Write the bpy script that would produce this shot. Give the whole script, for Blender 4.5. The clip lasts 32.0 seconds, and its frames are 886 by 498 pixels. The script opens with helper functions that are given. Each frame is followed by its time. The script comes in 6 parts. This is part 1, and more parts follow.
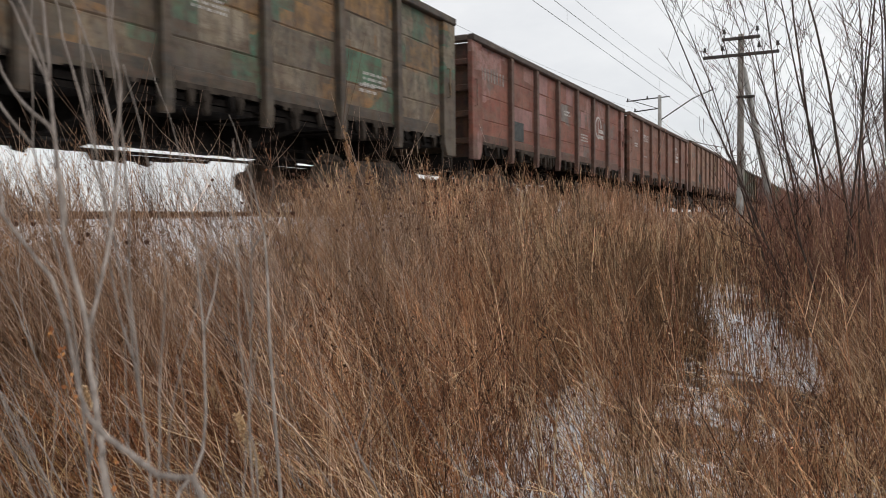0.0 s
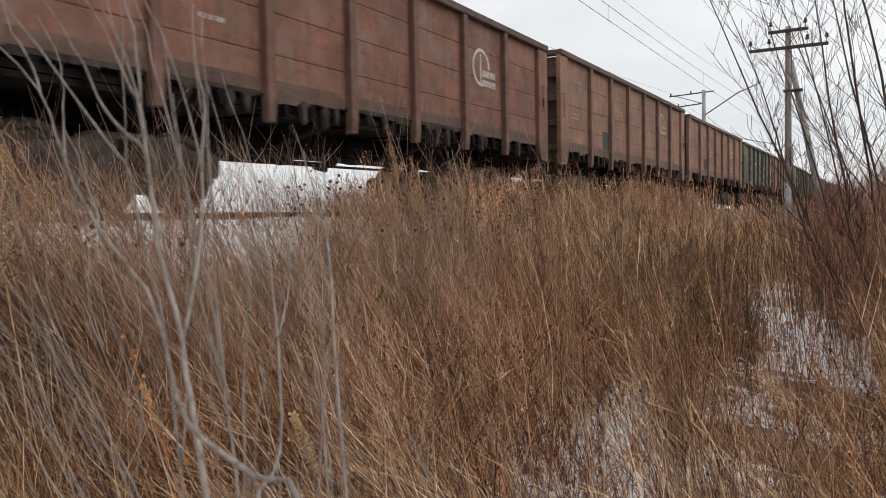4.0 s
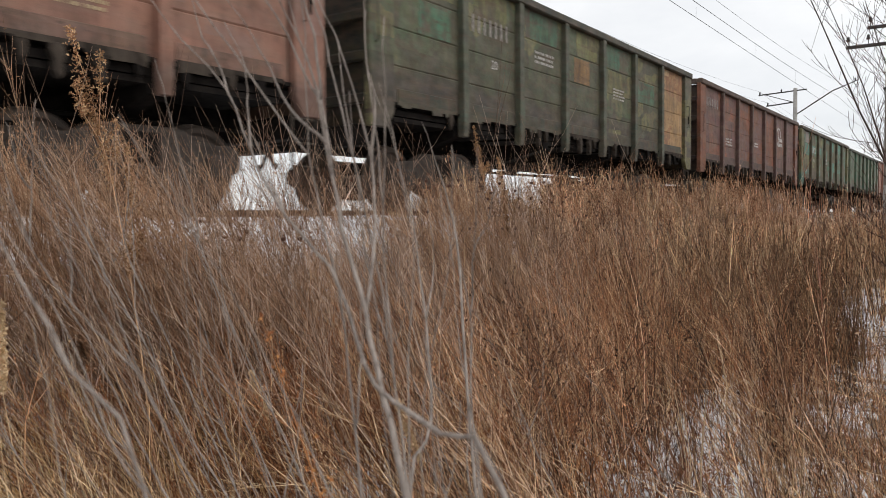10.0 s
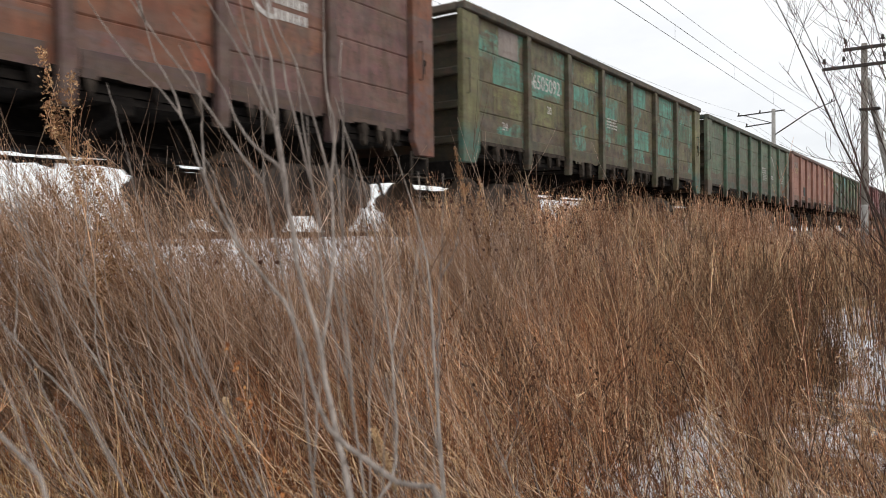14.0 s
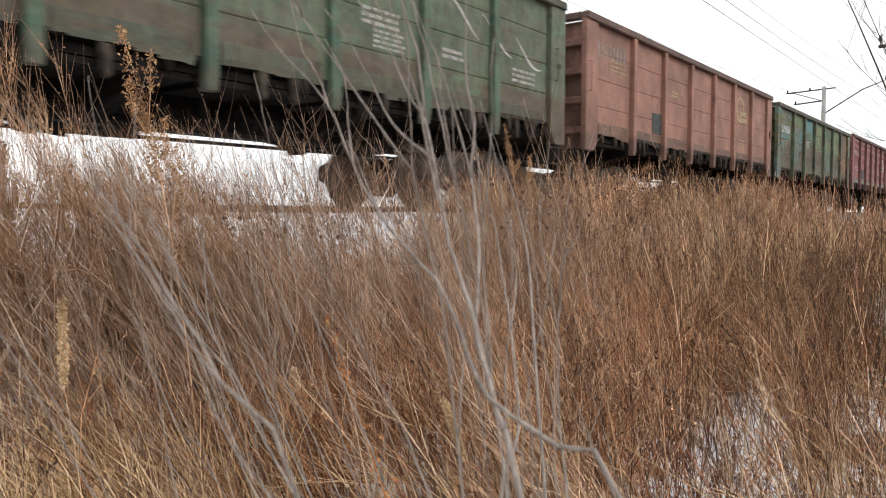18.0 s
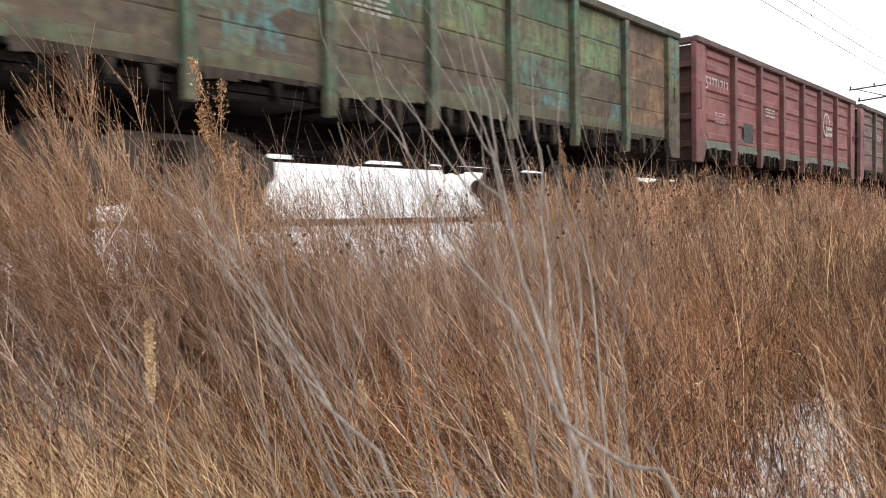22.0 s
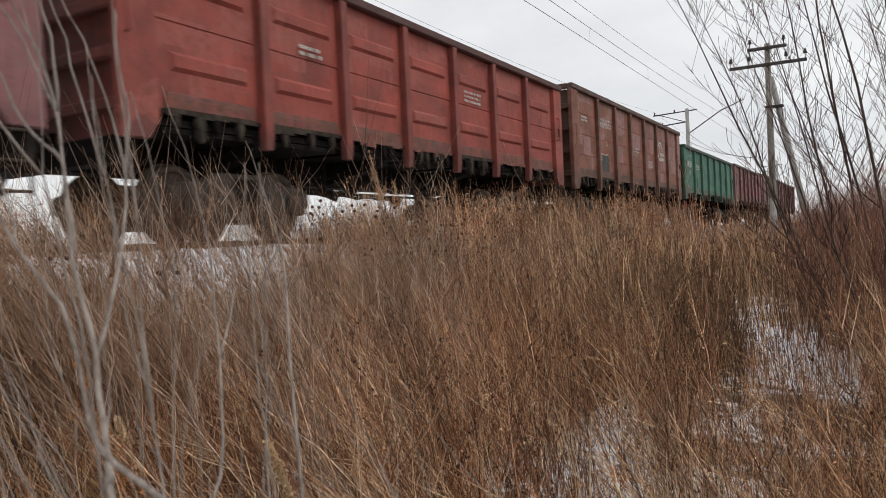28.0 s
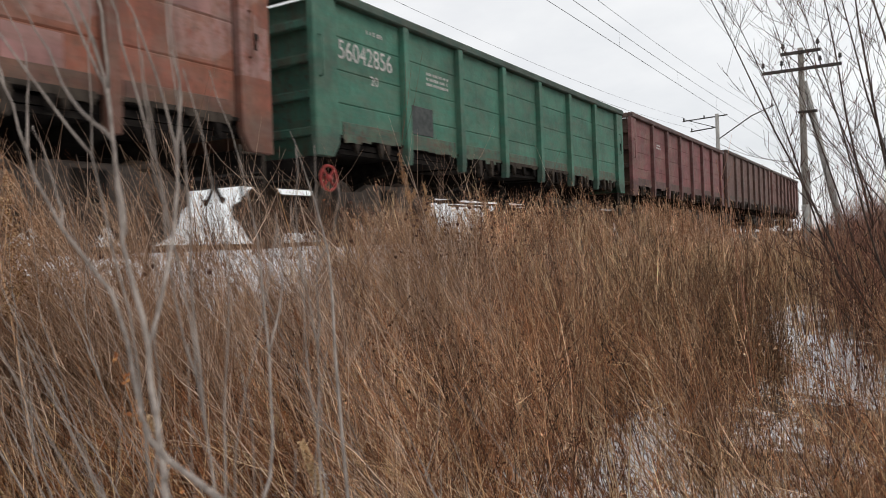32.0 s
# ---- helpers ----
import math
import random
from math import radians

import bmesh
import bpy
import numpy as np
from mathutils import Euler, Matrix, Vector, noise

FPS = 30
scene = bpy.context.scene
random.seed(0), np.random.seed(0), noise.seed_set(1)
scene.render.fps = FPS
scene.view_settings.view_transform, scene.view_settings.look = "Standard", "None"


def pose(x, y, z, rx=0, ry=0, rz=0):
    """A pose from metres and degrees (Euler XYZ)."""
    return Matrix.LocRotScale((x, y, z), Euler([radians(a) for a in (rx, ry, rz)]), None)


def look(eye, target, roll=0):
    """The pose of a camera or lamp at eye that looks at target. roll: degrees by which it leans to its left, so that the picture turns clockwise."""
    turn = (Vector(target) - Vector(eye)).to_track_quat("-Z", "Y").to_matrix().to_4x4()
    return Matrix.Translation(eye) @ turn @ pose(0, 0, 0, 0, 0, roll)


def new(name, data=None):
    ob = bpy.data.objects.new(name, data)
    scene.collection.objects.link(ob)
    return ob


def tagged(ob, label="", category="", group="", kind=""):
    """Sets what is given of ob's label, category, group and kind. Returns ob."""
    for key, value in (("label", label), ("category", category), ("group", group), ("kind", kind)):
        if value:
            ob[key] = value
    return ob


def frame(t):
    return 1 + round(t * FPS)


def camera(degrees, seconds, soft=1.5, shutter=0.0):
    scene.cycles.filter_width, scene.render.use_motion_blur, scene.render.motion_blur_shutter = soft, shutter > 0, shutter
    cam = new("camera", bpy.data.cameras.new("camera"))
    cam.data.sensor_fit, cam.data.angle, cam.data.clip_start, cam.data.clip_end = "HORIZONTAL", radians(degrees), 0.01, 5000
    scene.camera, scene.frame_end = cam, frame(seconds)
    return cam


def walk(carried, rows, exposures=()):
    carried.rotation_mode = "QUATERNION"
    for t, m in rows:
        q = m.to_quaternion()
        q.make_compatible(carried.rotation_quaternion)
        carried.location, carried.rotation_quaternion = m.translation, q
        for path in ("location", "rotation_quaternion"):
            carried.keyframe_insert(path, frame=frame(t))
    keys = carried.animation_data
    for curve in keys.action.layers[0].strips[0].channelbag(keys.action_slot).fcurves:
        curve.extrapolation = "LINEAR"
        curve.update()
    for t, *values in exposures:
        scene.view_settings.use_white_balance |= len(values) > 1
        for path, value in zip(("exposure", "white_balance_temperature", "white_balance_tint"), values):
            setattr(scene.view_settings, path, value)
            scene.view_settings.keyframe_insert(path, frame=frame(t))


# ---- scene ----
cam = camera(60.0, 32.0, soft=0.7, shutter=0.35)
cam.data.dof.use_dof, cam.data.dof.focus_distance, cam.data.dof.aperture_fstop = True, 8.0, 8.5

# seconds, eye x, y, z, yaw to the left of the track's line, tilt, lean
PATH = [
    (0, 0.016, 0.125, 1.363, 26.80, -2.41, -0.66),  (0.5, 0.015, 0.122, 1.389, 26.25, -2.43, -1.00),  (1, 0.021, 0.136, 1.388, 26.78, -2.27, -0.54),
    (1.5, 0.021, 0.128, 1.385, 28.02, -2.54, -0.99),  (2, 0.032, 0.131, 1.388, 28.98, -2.36, -1.57),  (2.5, 0.031, 0.116, 1.393, 29.26, -2.59, -2.07),
    (3, 0.040, 0.110, 1.377, 29.26, -1.92, -2.03),  (3.5, 0.016, 0.097, 1.378, 29.36, -2.41, -1.01),  (5.5, -0.012, 0.077, 1.368, 31.59, -1.93, -2.22),
    (6, -0.020, 0.060, 1.367, 32.06, -1.85, -1.95),  (6.5, -0.029, 0.041, 1.372, 32.66, -1.88, -1.54),  (7, -0.032, 0.021, 1.373, 33.35, -1.81, -1.22),
    (7.5, -0.016, 0.016, 1.362, 34.03, -1.91, -1.46),  (8, -0.019, 0.017, 1.368, 34.50, -2.57, -1.28),  (8.5, -0.028, 0.007, 1.372, 35.06, -2.69, -1.03),
    (9, -0.030, -0.010, 1.375, 35.66, -2.34, -0.89),  (9.5, -0.027, -0.020, 1.374, 35.91, -2.42, -1.45),  (10, -0.037, -0.007, 1.364, 35.53, -2.39, -0.51),
    (10.5, -0.040, 0.005, 1.372, 35.36, -2.38, -0.73),  (11, -0.026, 0.008, 1.359, 35.09, -2.45, -1.18),  (11.5, -0.030, 0.001, 1.367, 35.13, -2.64, -0.21),
    (12, -0.030, -0.007, 1.366, 35.08, -2.82, 0.11),  (12.5, -0.039, 0.013, 1.369, 35.24, -2.26, -0.42),  (13, -0.034, 0.029, 1.374, 33.93, -1.16, -1.02),
    (13.5, -0.039, 0.032, 1.375, 33.66, -0.47, -1.00),  (14, -0.041, 0.037, 1.375, 34.30, -0.91, -0.71),  (14.5, -0.042, 0.031, 1.376, 35.43, -1.42, -1.80),
    (15, -0.054, 0.027, 1.375, 36.95, -1.75, -1.42),  (15.5, -0.080, 0.014, 1.366, 38.67, -1.87, -0.41),  (17.5, -0.079, -0.122, 1.392, 39.21, -2.25, -0.72),
    (18, -0.095, -0.077, 1.385, 37.06, -2.71, 0.15),  (18.5, -0.072, -0.080, 1.387, 36.81, -2.97, 0.01),  (19, -0.047, -0.055, 1.396, 37.53, -2.82, -0.93),
    (19.5, -0.045, -0.061, 1.387, 38.70, -3.15, -1.11),  (20, -0.051, -0.078, 1.393, 39.35, -2.69, -1.65),  (20.5, -0.038, -0.084, 1.396, 38.89, -2.11, -1.24),
    (21, -0.042, -0.118, 1.403, 39.66, -1.95, -1.27),  (21.5, -0.060, -0.140, 1.420, 40.17, -1.85, -0.99),  (22, -0.063, -0.157, 1.422, 41.07, -2.14, -1.03),
    (22.5, -0.086, -0.165, 1.418, 41.92, -2.64, -1.03),  (23, -0.084, -0.176, 1.405, 42.09, -2.97, -1.17),  (23.5, -0.085, -0.186, 1.414, 41.95, -3.03, -0.93),
    (24, -0.097, -0.173, 1.408, 41.17, -3.14, -0.29),  (24.5, -0.090, -0.166, 1.404, 40.41, -4.07, -0.13),  (25, -0.076, -0.124, 1.400, 38.11, -3.25, -0.85),
    (25.5, -0.023, -0.062, 1.400, 36.04, -2.42, -1.25),  (26, -0.002, 0.004, 1.402, 33.09, -2.36, -0.73),  (26.5, 0.031, 0.021, 1.398, 30.73, -1.08, -1.54),
    (28.5, 0.024, 0.178, 1.348, 29.02, -0.71, -2.66),  (29, 0.013, 0.187, 1.347, 29.38, -0.75, -2.82),  (29.5, 0.003, 0.187, 1.339, 30.30, -0.62, -2.63),
    (30, -0.011, 0.166, 1.341, 30.61, -0.47, -2.18),  (30.5, -0.013, 0.163, 1.340, 30.18, -0.24, -2.33),  (31, -0.020, 0.164, 1.342, 29.86, -0.05, -2.43),
    (31.5, -0.016, 0.162, 1.339, 30.15, 0.00, -2.80),  (32, -0.031, 0.167, 1.341, 30.94, -0.24, -2.19),
]
EXPOSURES = [(0, 0.0), (3, 0.0), (6, 0.12), (9, 0.15), (13, 0.2), (15, 0.3), (17.5, 0.5), (19, 0.6), (23, 0.8), (25, 1.02), (26, 0.45), (26.5, 0.1), (28.5, -0.05), (32, 0.05)]


def carried_pose(x, y, z, yaw, tilt, lean):
    return pose(x, y, z, 0, 0, yaw) @ pose(0, 0, 0, 90 + tilt) @ pose(0, 0, 0, 0, 0, lean)


walk(cam, [(t, carried_pose(*row)) for t, *row in PATH], EXPOSURES)

# ---- sky and sun ----
world = bpy.data.worlds.new("overcast")
scene.world = world
world.use_nodes = True
wn, wl = world.node_tree.nodes, world.node_tree.links
sky = wn.new("ShaderNodeTexSky")
sky.sky_type, sky.sun_disc = "NISHITA", False
sky.sun_elevation, sky.sun_rotation = radians(45), radians(67)
sky_dim = wn.new("ShaderNodeVectorMath")
sky_dim.operation = "SCALE"
sky_dim.inputs["Scale"].default_value = 0.10
wl.new(sky.outputs[0], sky_dim.inputs[0])
wc = wn.new("ShaderNodeTexCoord")
wmap = wn.new("ShaderNodeMapping")
wmap.inputs["Scale"].default_value = (1.0, 1.0, 2.6)
wl.new(wc.outputs["Generated"], wmap.inputs[0])
clouds = wn.new("ShaderNodeTexNoise")
clouds.inputs["Scale"].default_value = 3.2
clouds.inputs["Detail"].default_value = 6.0
clouds.inputs["Roughness"].default_value = 0.55
wl.new(wmap.outputs[0], clouds.inputs["Vector"])
cr = wn.new("ShaderNodeValToRGB")
cr.color_ramp.elements[0].position, cr.color_ramp.elements[0].color = 0.33, (0.80, 0.815, 0.84, 1)
cr.color_ramp.elements[1].position, cr.color_ramp.elements[1].color = 0.68, (1.0, 1.0, 1.0, 1)
wl.new(clouds.outputs[0], cr.inputs[0])
cmix = wn.new("ShaderNodeMix")
cmix.data_type = "RGBA"
cmix.inputs["Factor"].default_value = 0.9
wl.new(sky_dim.outputs[0], cmix.inputs["A"])
wl.new(cr.outputs[0], cmix.inputs["B"])
wl.new(cmix.outputs["Result"], wn["Background"].inputs[0])
wn["Background"].inputs[1].default_value = 1.0
sun_data = bpy.data.lights.new("sun", "SUN")
sun_data.energy, sun_data.angle, sun_data.color = 0.8, radians(25), (1.0, 0.95, 0.88)
sun = new("sun", sun_data)
sun.matrix_world = look((24, 14, 26), (0, 4, 0))

RAIL = 1.468      # head of the rail over the field
AXIS = -8.155     # middle of the track
LEN = 13.92       # wagon over its couplers


# ---- materials ----
def nodes_of(name, rough=0.8, metal=0.0):
    m = bpy.data.materials.new(name)
    m.use_nodes = True
    n, l = m.node_tree.nodes, m.node_tree.links
    b = n["Principled BSDF"]
    b.inputs["Roughness"].default_value, b.inputs["Metallic"].default_value = rough, metal
    return m, n, l, b


def ramp(n, l, source, stops):
    r = n.new("ShaderNodeValToRGB")
    e = r.color_ramp.elements
    while len(e) < len(stops):
        e.new(0.5)
    for k, (p, c) in zip(e, stops):
        k.position, k.color = p, (*c, 1) if len(c) == 3 else c
    l.new(source, r.inputs[0])
    return r.outputs[0]


def noise_tex(n, l, vec, scale, detail=4.0, rough=0.6):
    t = n.new("ShaderNodeTexNoise")
    t.inputs["Scale"].default_value, t.inputs["Detail"].default_value, t.inputs["Roughness"].default_value = scale, detail, rough
    if vec:
        l.new(vec, t.inputs["Vector"])
    return t.outputs[0]


def mix(n, l, fac, a, b, mode="MIX"):
    x = n.new("ShaderNodeMix")
    x.data_type, x.blend_type = "RGBA", mode
    for value, key in ((fac, "Factor"), (a, "A"), (b, "B")):
        if isinstance(value, (int, float)):
            x.inputs[key].default_value = value
        elif isinstance(value, tuple):
            x.inputs[key].default_value = (*value, 1)
        else:
            l.new(value, x.inputs[key])
    return x.outputs["Result"]


def bump(n, l, b, height, strength=0.4, distance=0.01):
    u = n.new("ShaderNodeBump")
    u.inputs["Strength"].default_value, u.inputs["Distance"].default_value = strength, distance
    l.new(height, u.inputs["Height"])
    l.new(u.outputs[0], b.inputs["Normal"])


def mapped(n, l, out, scale=(1, 1, 1), rot=(0, 0, 0)):
    m = n.new("ShaderNodeMapping")
    m.inputs["Scale"].default_value, m.inputs["Rotation"].default_value = scale, rot
    l.new(out, m.inputs[0])
    return m.outputs[0]


def shifted(n, l):
    """Object coordinates, moved by each object's own random number."""
    c, o = n.new("ShaderNodeTexCoord"), n.new("ShaderNodeObjectInfo")
    s = n.new("ShaderNodeVectorMath")
    s.operation = "SCALE"
    s.inputs[0].default_value = (17.0, 31.0, 23.0)
    l.new(o.outputs["Random"], s.inputs["Scale"])
    a = n.new("ShaderNodeVectorMath")
    a.operation = "ADD"
    l.new(c.outputs["Object"], a.inputs[0])
    l.new(s.outputs[0], a.inputs[1])
    return a.outputs[0], o.outputs["Random"]


def scaled(n, l, out):
    """Heights of a wagon's side, brought under one."""
    q = n.new("ShaderNodeMath")
    q.operation = "MULTIPLY"
    q.inputs[1].default_value = 0.25
    l.new(out, q.inputs[0])
    return q.outputs[0]


def paint(name, base, patches=(), amount=0.0, rust=0.35, dust=0.3, age=0.25, low=None):
    """Old wagon paint: boxy repainted fields, blotches, streaks of rust and dust."""
    m, n, l, b = nodes_of(name, 0.7)
    v, rnd = shifted(n, l)
    col = mix(n, l, ramp(n, l, noise_tex(n, l, v, 1.3, 5), [(0.35, (0, 0, 0)), (0.7, (1, 1, 1))]),
              tuple(c * 0.62 for c in base), tuple(min(1, c * 1.25) for c in base))
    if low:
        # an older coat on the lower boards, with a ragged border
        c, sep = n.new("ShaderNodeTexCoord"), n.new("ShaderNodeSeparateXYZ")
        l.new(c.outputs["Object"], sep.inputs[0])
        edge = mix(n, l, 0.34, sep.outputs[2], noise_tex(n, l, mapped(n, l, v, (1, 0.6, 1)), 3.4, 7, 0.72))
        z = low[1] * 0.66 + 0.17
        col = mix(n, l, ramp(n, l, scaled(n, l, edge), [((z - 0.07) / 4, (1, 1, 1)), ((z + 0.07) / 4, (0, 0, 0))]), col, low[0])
    for k, p in enumerate(patches):
        vor = n.new("ShaderNodeTexVoronoi")
        vor.distance = "CHEBYCHEV"
        vor.inputs["Scale"].default_value = 1.25 + 0.35 * k
        vor.inputs["Randomness"].default_value = 0.8
        l.new(mapped(n, l, v, (0.02, 0.8, 1.25), (0, 0, 0)), vor.inputs["Vector"])
        sep = n.new("ShaderNodeSeparateColor")
        l.new(vor.outputs["Color"], sep.inputs[0])
        pick = ramp(n, l, sep.outputs[k % 3], [(1 - amount - 0.01, (0, 0, 0)), (1 - amount + 0.01, (1, 1, 1))])
        worn = ramp(n, l, noise_tex(n, l, v, 7.0, 6, 0.7), [(0.38, (0.15, 0.15, 0.15)), (0.55, (1, 1, 1))])
        f = mix(n, l, 1.0, pick, worn, "MULTIPLY")
        col = mix(n, l, f, col, p)
    tint = (0.5 * base[0] + 0.10, 0.5 * base[1] + 0.07, 0.5 * base[2] + 0.02)
    blotch = noise_tex(n, l, mapped(n, l, v, (1.0, 1.0, 1.6)), 2.1, 7, 0.68)
    col = mix(n, l, ramp(n, l, blotch, [(0.42, (0, 0, 0)), (0.62, (0.7 * age,) * 3)]), col, tint)
    soot = noise_tex(n, l, mapped(n, l, v, (2.0, 2.6, 0.9)), 2.9, 7, 0.72)
    col = mix(n, l, ramp(n, l, soot, [(0.44, (0, 0, 0)), (0.64, (min(1, 1.2 * age),) * 3)]), col, (0.035, 0.028, 0.022))
    streak = noise_tex(n, l, mapped(n, l, v, (3.0, 7.0, 0.55)), 1.6, 6, 0.65)
    col = mix(n, l, ramp(n, l, streak, [(0.5, (0, 0, 0)), (0.72, (min(1, 1.5 * rust),) * 3)]), col, (0.09, 0.045, 0.025))
    smear = noise_tex(n, l, mapped(n, l, v, (1.0, 0.7, 5.0)), 1.9, 6, 0.68)
    col = mix(n, l, ramp(n, l, smear, [(0.5, (0, 0, 0)), (0.66, (min(1, 1.1 * age),) * 3)]), col, (0.10, 0.06, 0.035))
    spots = noise_tex(n, l, v, 11.0, 5, 0.7)
    col = mix(n, l, ramp(n, l, spots, [(0.57, (0, 0, 0)), (0.66, (min(1, 1.6 * rust),) * 3)]), col, (0.06, 0.03, 0.018))
    fog = noise_tex(n, l, mapped(n, l, v, (1.0, 1.0, 2.2)), 2.3, 4)
    col = mix(n, l, ramp(n, l, fog, [(0.42, (0, 0, 0)), (0.75, (dust, dust, dust))]), col, (0.26, 0.21, 0.17))
    l.new(col, b.inputs["Base Color"])
    dents = mix(n, l, 0.25, noise_tex(n, l, v, 1.6, 3), noise_tex(n, l, v, 14.0, 5))
    bump(n, l, b, dents, 0.5, 0.05)
    return m


def grained(name, dark, light, scale=6.0, rough=0.85, metal=0.0, strength=0.4, distance=0.01, stretch=(1, 1, 1)):
    m, n, l, b = nodes_of(name, rough, metal)
    v, _ = shifted(n, l)
    f = noise_tex(n, l, mapped(n, l, v, stretch), scale, 6, 0.65)
    g = noise_tex(n, l, v, scale * 0.21, 3)
    col = mix(n, l, ramp(n, l, f, [(0.33, (0, 0, 0)), (0.68, (1, 1, 1))]), dark, light)
    col = mix(n, l, ramp(n, l, g, [(0.4, (0, 0, 0)), (0.8, (0.35, 0.35, 0.35))]), col, tuple(0.55 * c for c in dark))
    l.new(col, b.inputs["Base Color"])
    bump(n, l, b, f, strength, distance)
    return m


def stalks(name, tones, rough=0.75):
    """Dry stems: each blade has a tone of its own."""
    m, n, l, b = nodes_of(name, rough)
    g = n.new("ShaderNodeNewGeometry")
    r = n.new("ShaderNodeValToRGB")
    e = r.color_ramp.elements
    while len(e) < len(tones):
        e.new(0.5)
    r.color_ramp.interpolation = "CONSTANT"
    for k, (el, c) in enumerate(zip(e, tones)):
        el.position, el.color = k / len(tones), (*c, 1)
    l.new(g.outputs["Random Per Island"], r.inputs[0])
    c = n.new("ShaderNodeTexCoord")
    f = noise_tex(n, l, c.outputs["Object"], 1.1, 3)
    col = mix(n, l, 1.0, r.outputs[0], ramp(n, l, f, [(0.32, (0.8, 0.7, 0.62)), (0.5, (1.0, 0.93, 0.88)), (0.68, (1.22, 1.15, 1.09))]), "MULTIPLY")
    plant = noise_tex(n, l, mapped(n, l, c.outputs["Object"], (1, 1, 0.25)), 4.5, 3, 0.7)
    col = mix(n, l, 1.0, col, ramp(n, l, plant, [(0.36, (0.46, 0.4, 0.35)), (0.5, (0.95, 0.92, 0.89)), (0.66, (1.4, 1.4, 1.4))]), "MULTIPLY")
    own = n.new("ShaderNodeAttribute")
    own.attribute_name = "tone"
    col = mix(n, l, 1.0, col, ramp(n, l, own.outputs["Fac"], [(0.0, (1, 1, 1)), (0.1, (0.46, 0.41, 0.38)), (0.35, (0.86, 0.77, 0.69)), (0.6, (1.05, 1.0, 0.96)), (0.8, (1.22, 1.22, 1.2)), (1.0, (1.6, 1.54, 1.44))]), "MULTIPLY")
    l.new(col, b.inputs["Base Color"])
    b.inputs["Specular IOR Level"].default_value = 0.25
    return m


# Near-black colour for floor, hatch lids, beams and brake gear.
M_UNDER = grained("underframe_black", (0.005, 0.004, 0.004), (0.022, 0.018, 0.015), 8, 0.9)
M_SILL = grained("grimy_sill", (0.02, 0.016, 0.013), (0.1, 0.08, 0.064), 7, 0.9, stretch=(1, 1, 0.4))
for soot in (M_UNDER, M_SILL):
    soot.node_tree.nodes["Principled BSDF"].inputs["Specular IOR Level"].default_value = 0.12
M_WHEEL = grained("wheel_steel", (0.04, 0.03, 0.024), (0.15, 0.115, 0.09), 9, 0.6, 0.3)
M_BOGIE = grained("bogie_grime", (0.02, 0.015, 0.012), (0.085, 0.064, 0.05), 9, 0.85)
M_RUBBER = grained("hose_rubber", (0.008, 0.008, 0.008), (0.02, 0.02, 0.02), 20, 0.7)
M_WHITE = grained("stencil_white", (0.34, 0.31, 0.29), (0.74, 0.71, 0.67), 18, 0.8)
M_FAINT = grained("worn_figures", (0.14, 0.12, 0.11), (0.42, 0.38, 0.34), 14, 0.85)
M_YELLOW = grained("stencil_yellow", (0.34, 0.25, 0.14), (0.58, 0.46, 0.27), 18, 0.8)
M_BOARD = grained("stencil_board", (0.03, 0.035, 0.035), (0.09, 0.1, 0.095), 10, 0.8)
M_RED = grained("red_enamel", (0.3, 0.03, 0.03), (0.5, 0.06, 0.05), 10, 0.6)
M_RAIL = grained("rail_rust", (0.07, 0.035, 0.02), (0.2, 0.1, 0.06), 12, 0.7, 0.2)
M_POLE = grained("weathered_pole", (0.16, 0.14, 0.12), (0.36, 0.33, 0.29), 5, 0.9, stretch=(6, 6, 0.5))
M_CONC = grained("pole_concrete", (0.26, 0.25, 0.23), (0.45, 0.43, 0.4), 5, 0.9)
M_ARM = grained("dark_timber", (0.03, 0.028, 0.025), (0.09, 0.08, 0.07), 8, 0.85)
M_GLASS = grained("insulator_porcelain", (0.02, 0.018, 0.016), (0.06, 0.05, 0.045), 8, 0.25)
M_WIRE = grained("wire_copper", (0.05, 0.05, 0.05), (0.09, 0.09, 0.09), 8, 0.5, 0.6)
M_BARK = grained("shrub_bark", (0.03, 0.021, 0.017), (0.13, 0.09, 0.07), 14, 0.85, stretch=(4, 4, 0.6))
M_TWIG = stalks("thin_twigs", [(0.03, 0.018, 0.015), (0.07, 0.035, 0.028), (0.11, 0.06, 0.045)])
M_THICKET = stalks("thicket_twigs", [(0.12, 0.06, 0.048), (0.28, 0.155, 0.12), (0.2, 0.115, 0.092), (0.36, 0.24, 0.19), (0.24, 0.125, 0.09)])
M_RUSSET = stalks("russet_stems", [(0.076, 0.035, 0.021), (0.356, 0.192, 0.112), (0.626, 0.422, 0.27), (0.162, 0.074, 0.045), (0.756, 0.614, 0.45), (0.454, 0.243, 0.135), (0.238, 0.115, 0.068), (0.54, 0.32, 0.188)])
M_TAN = stalks("tan_weeds", [(0.137, 0.066, 0.042), (0.462, 0.282, 0.182), (0.672, 0.504, 0.364), (0.326, 0.174, 0.105), (0.557, 0.336, 0.21), (0.756, 0.624, 0.476)])
M_OLIVE = stalks("olive_weeds", [(0.103, 0.069, 0.041), (0.23, 0.163, 0.101), (0.38, 0.288, 0.189), (0.161, 0.1, 0.061), (0.276, 0.15, 0.081)])
M_YELLOWISH = stalks("yellow_grass", [(0.5, 0.34, 0.14), (0.72, 0.55, 0.3), (0.28, 0.17, 0.08), (0.6, 0.42, 0.2), (0.14, 0.085, 0.045)])
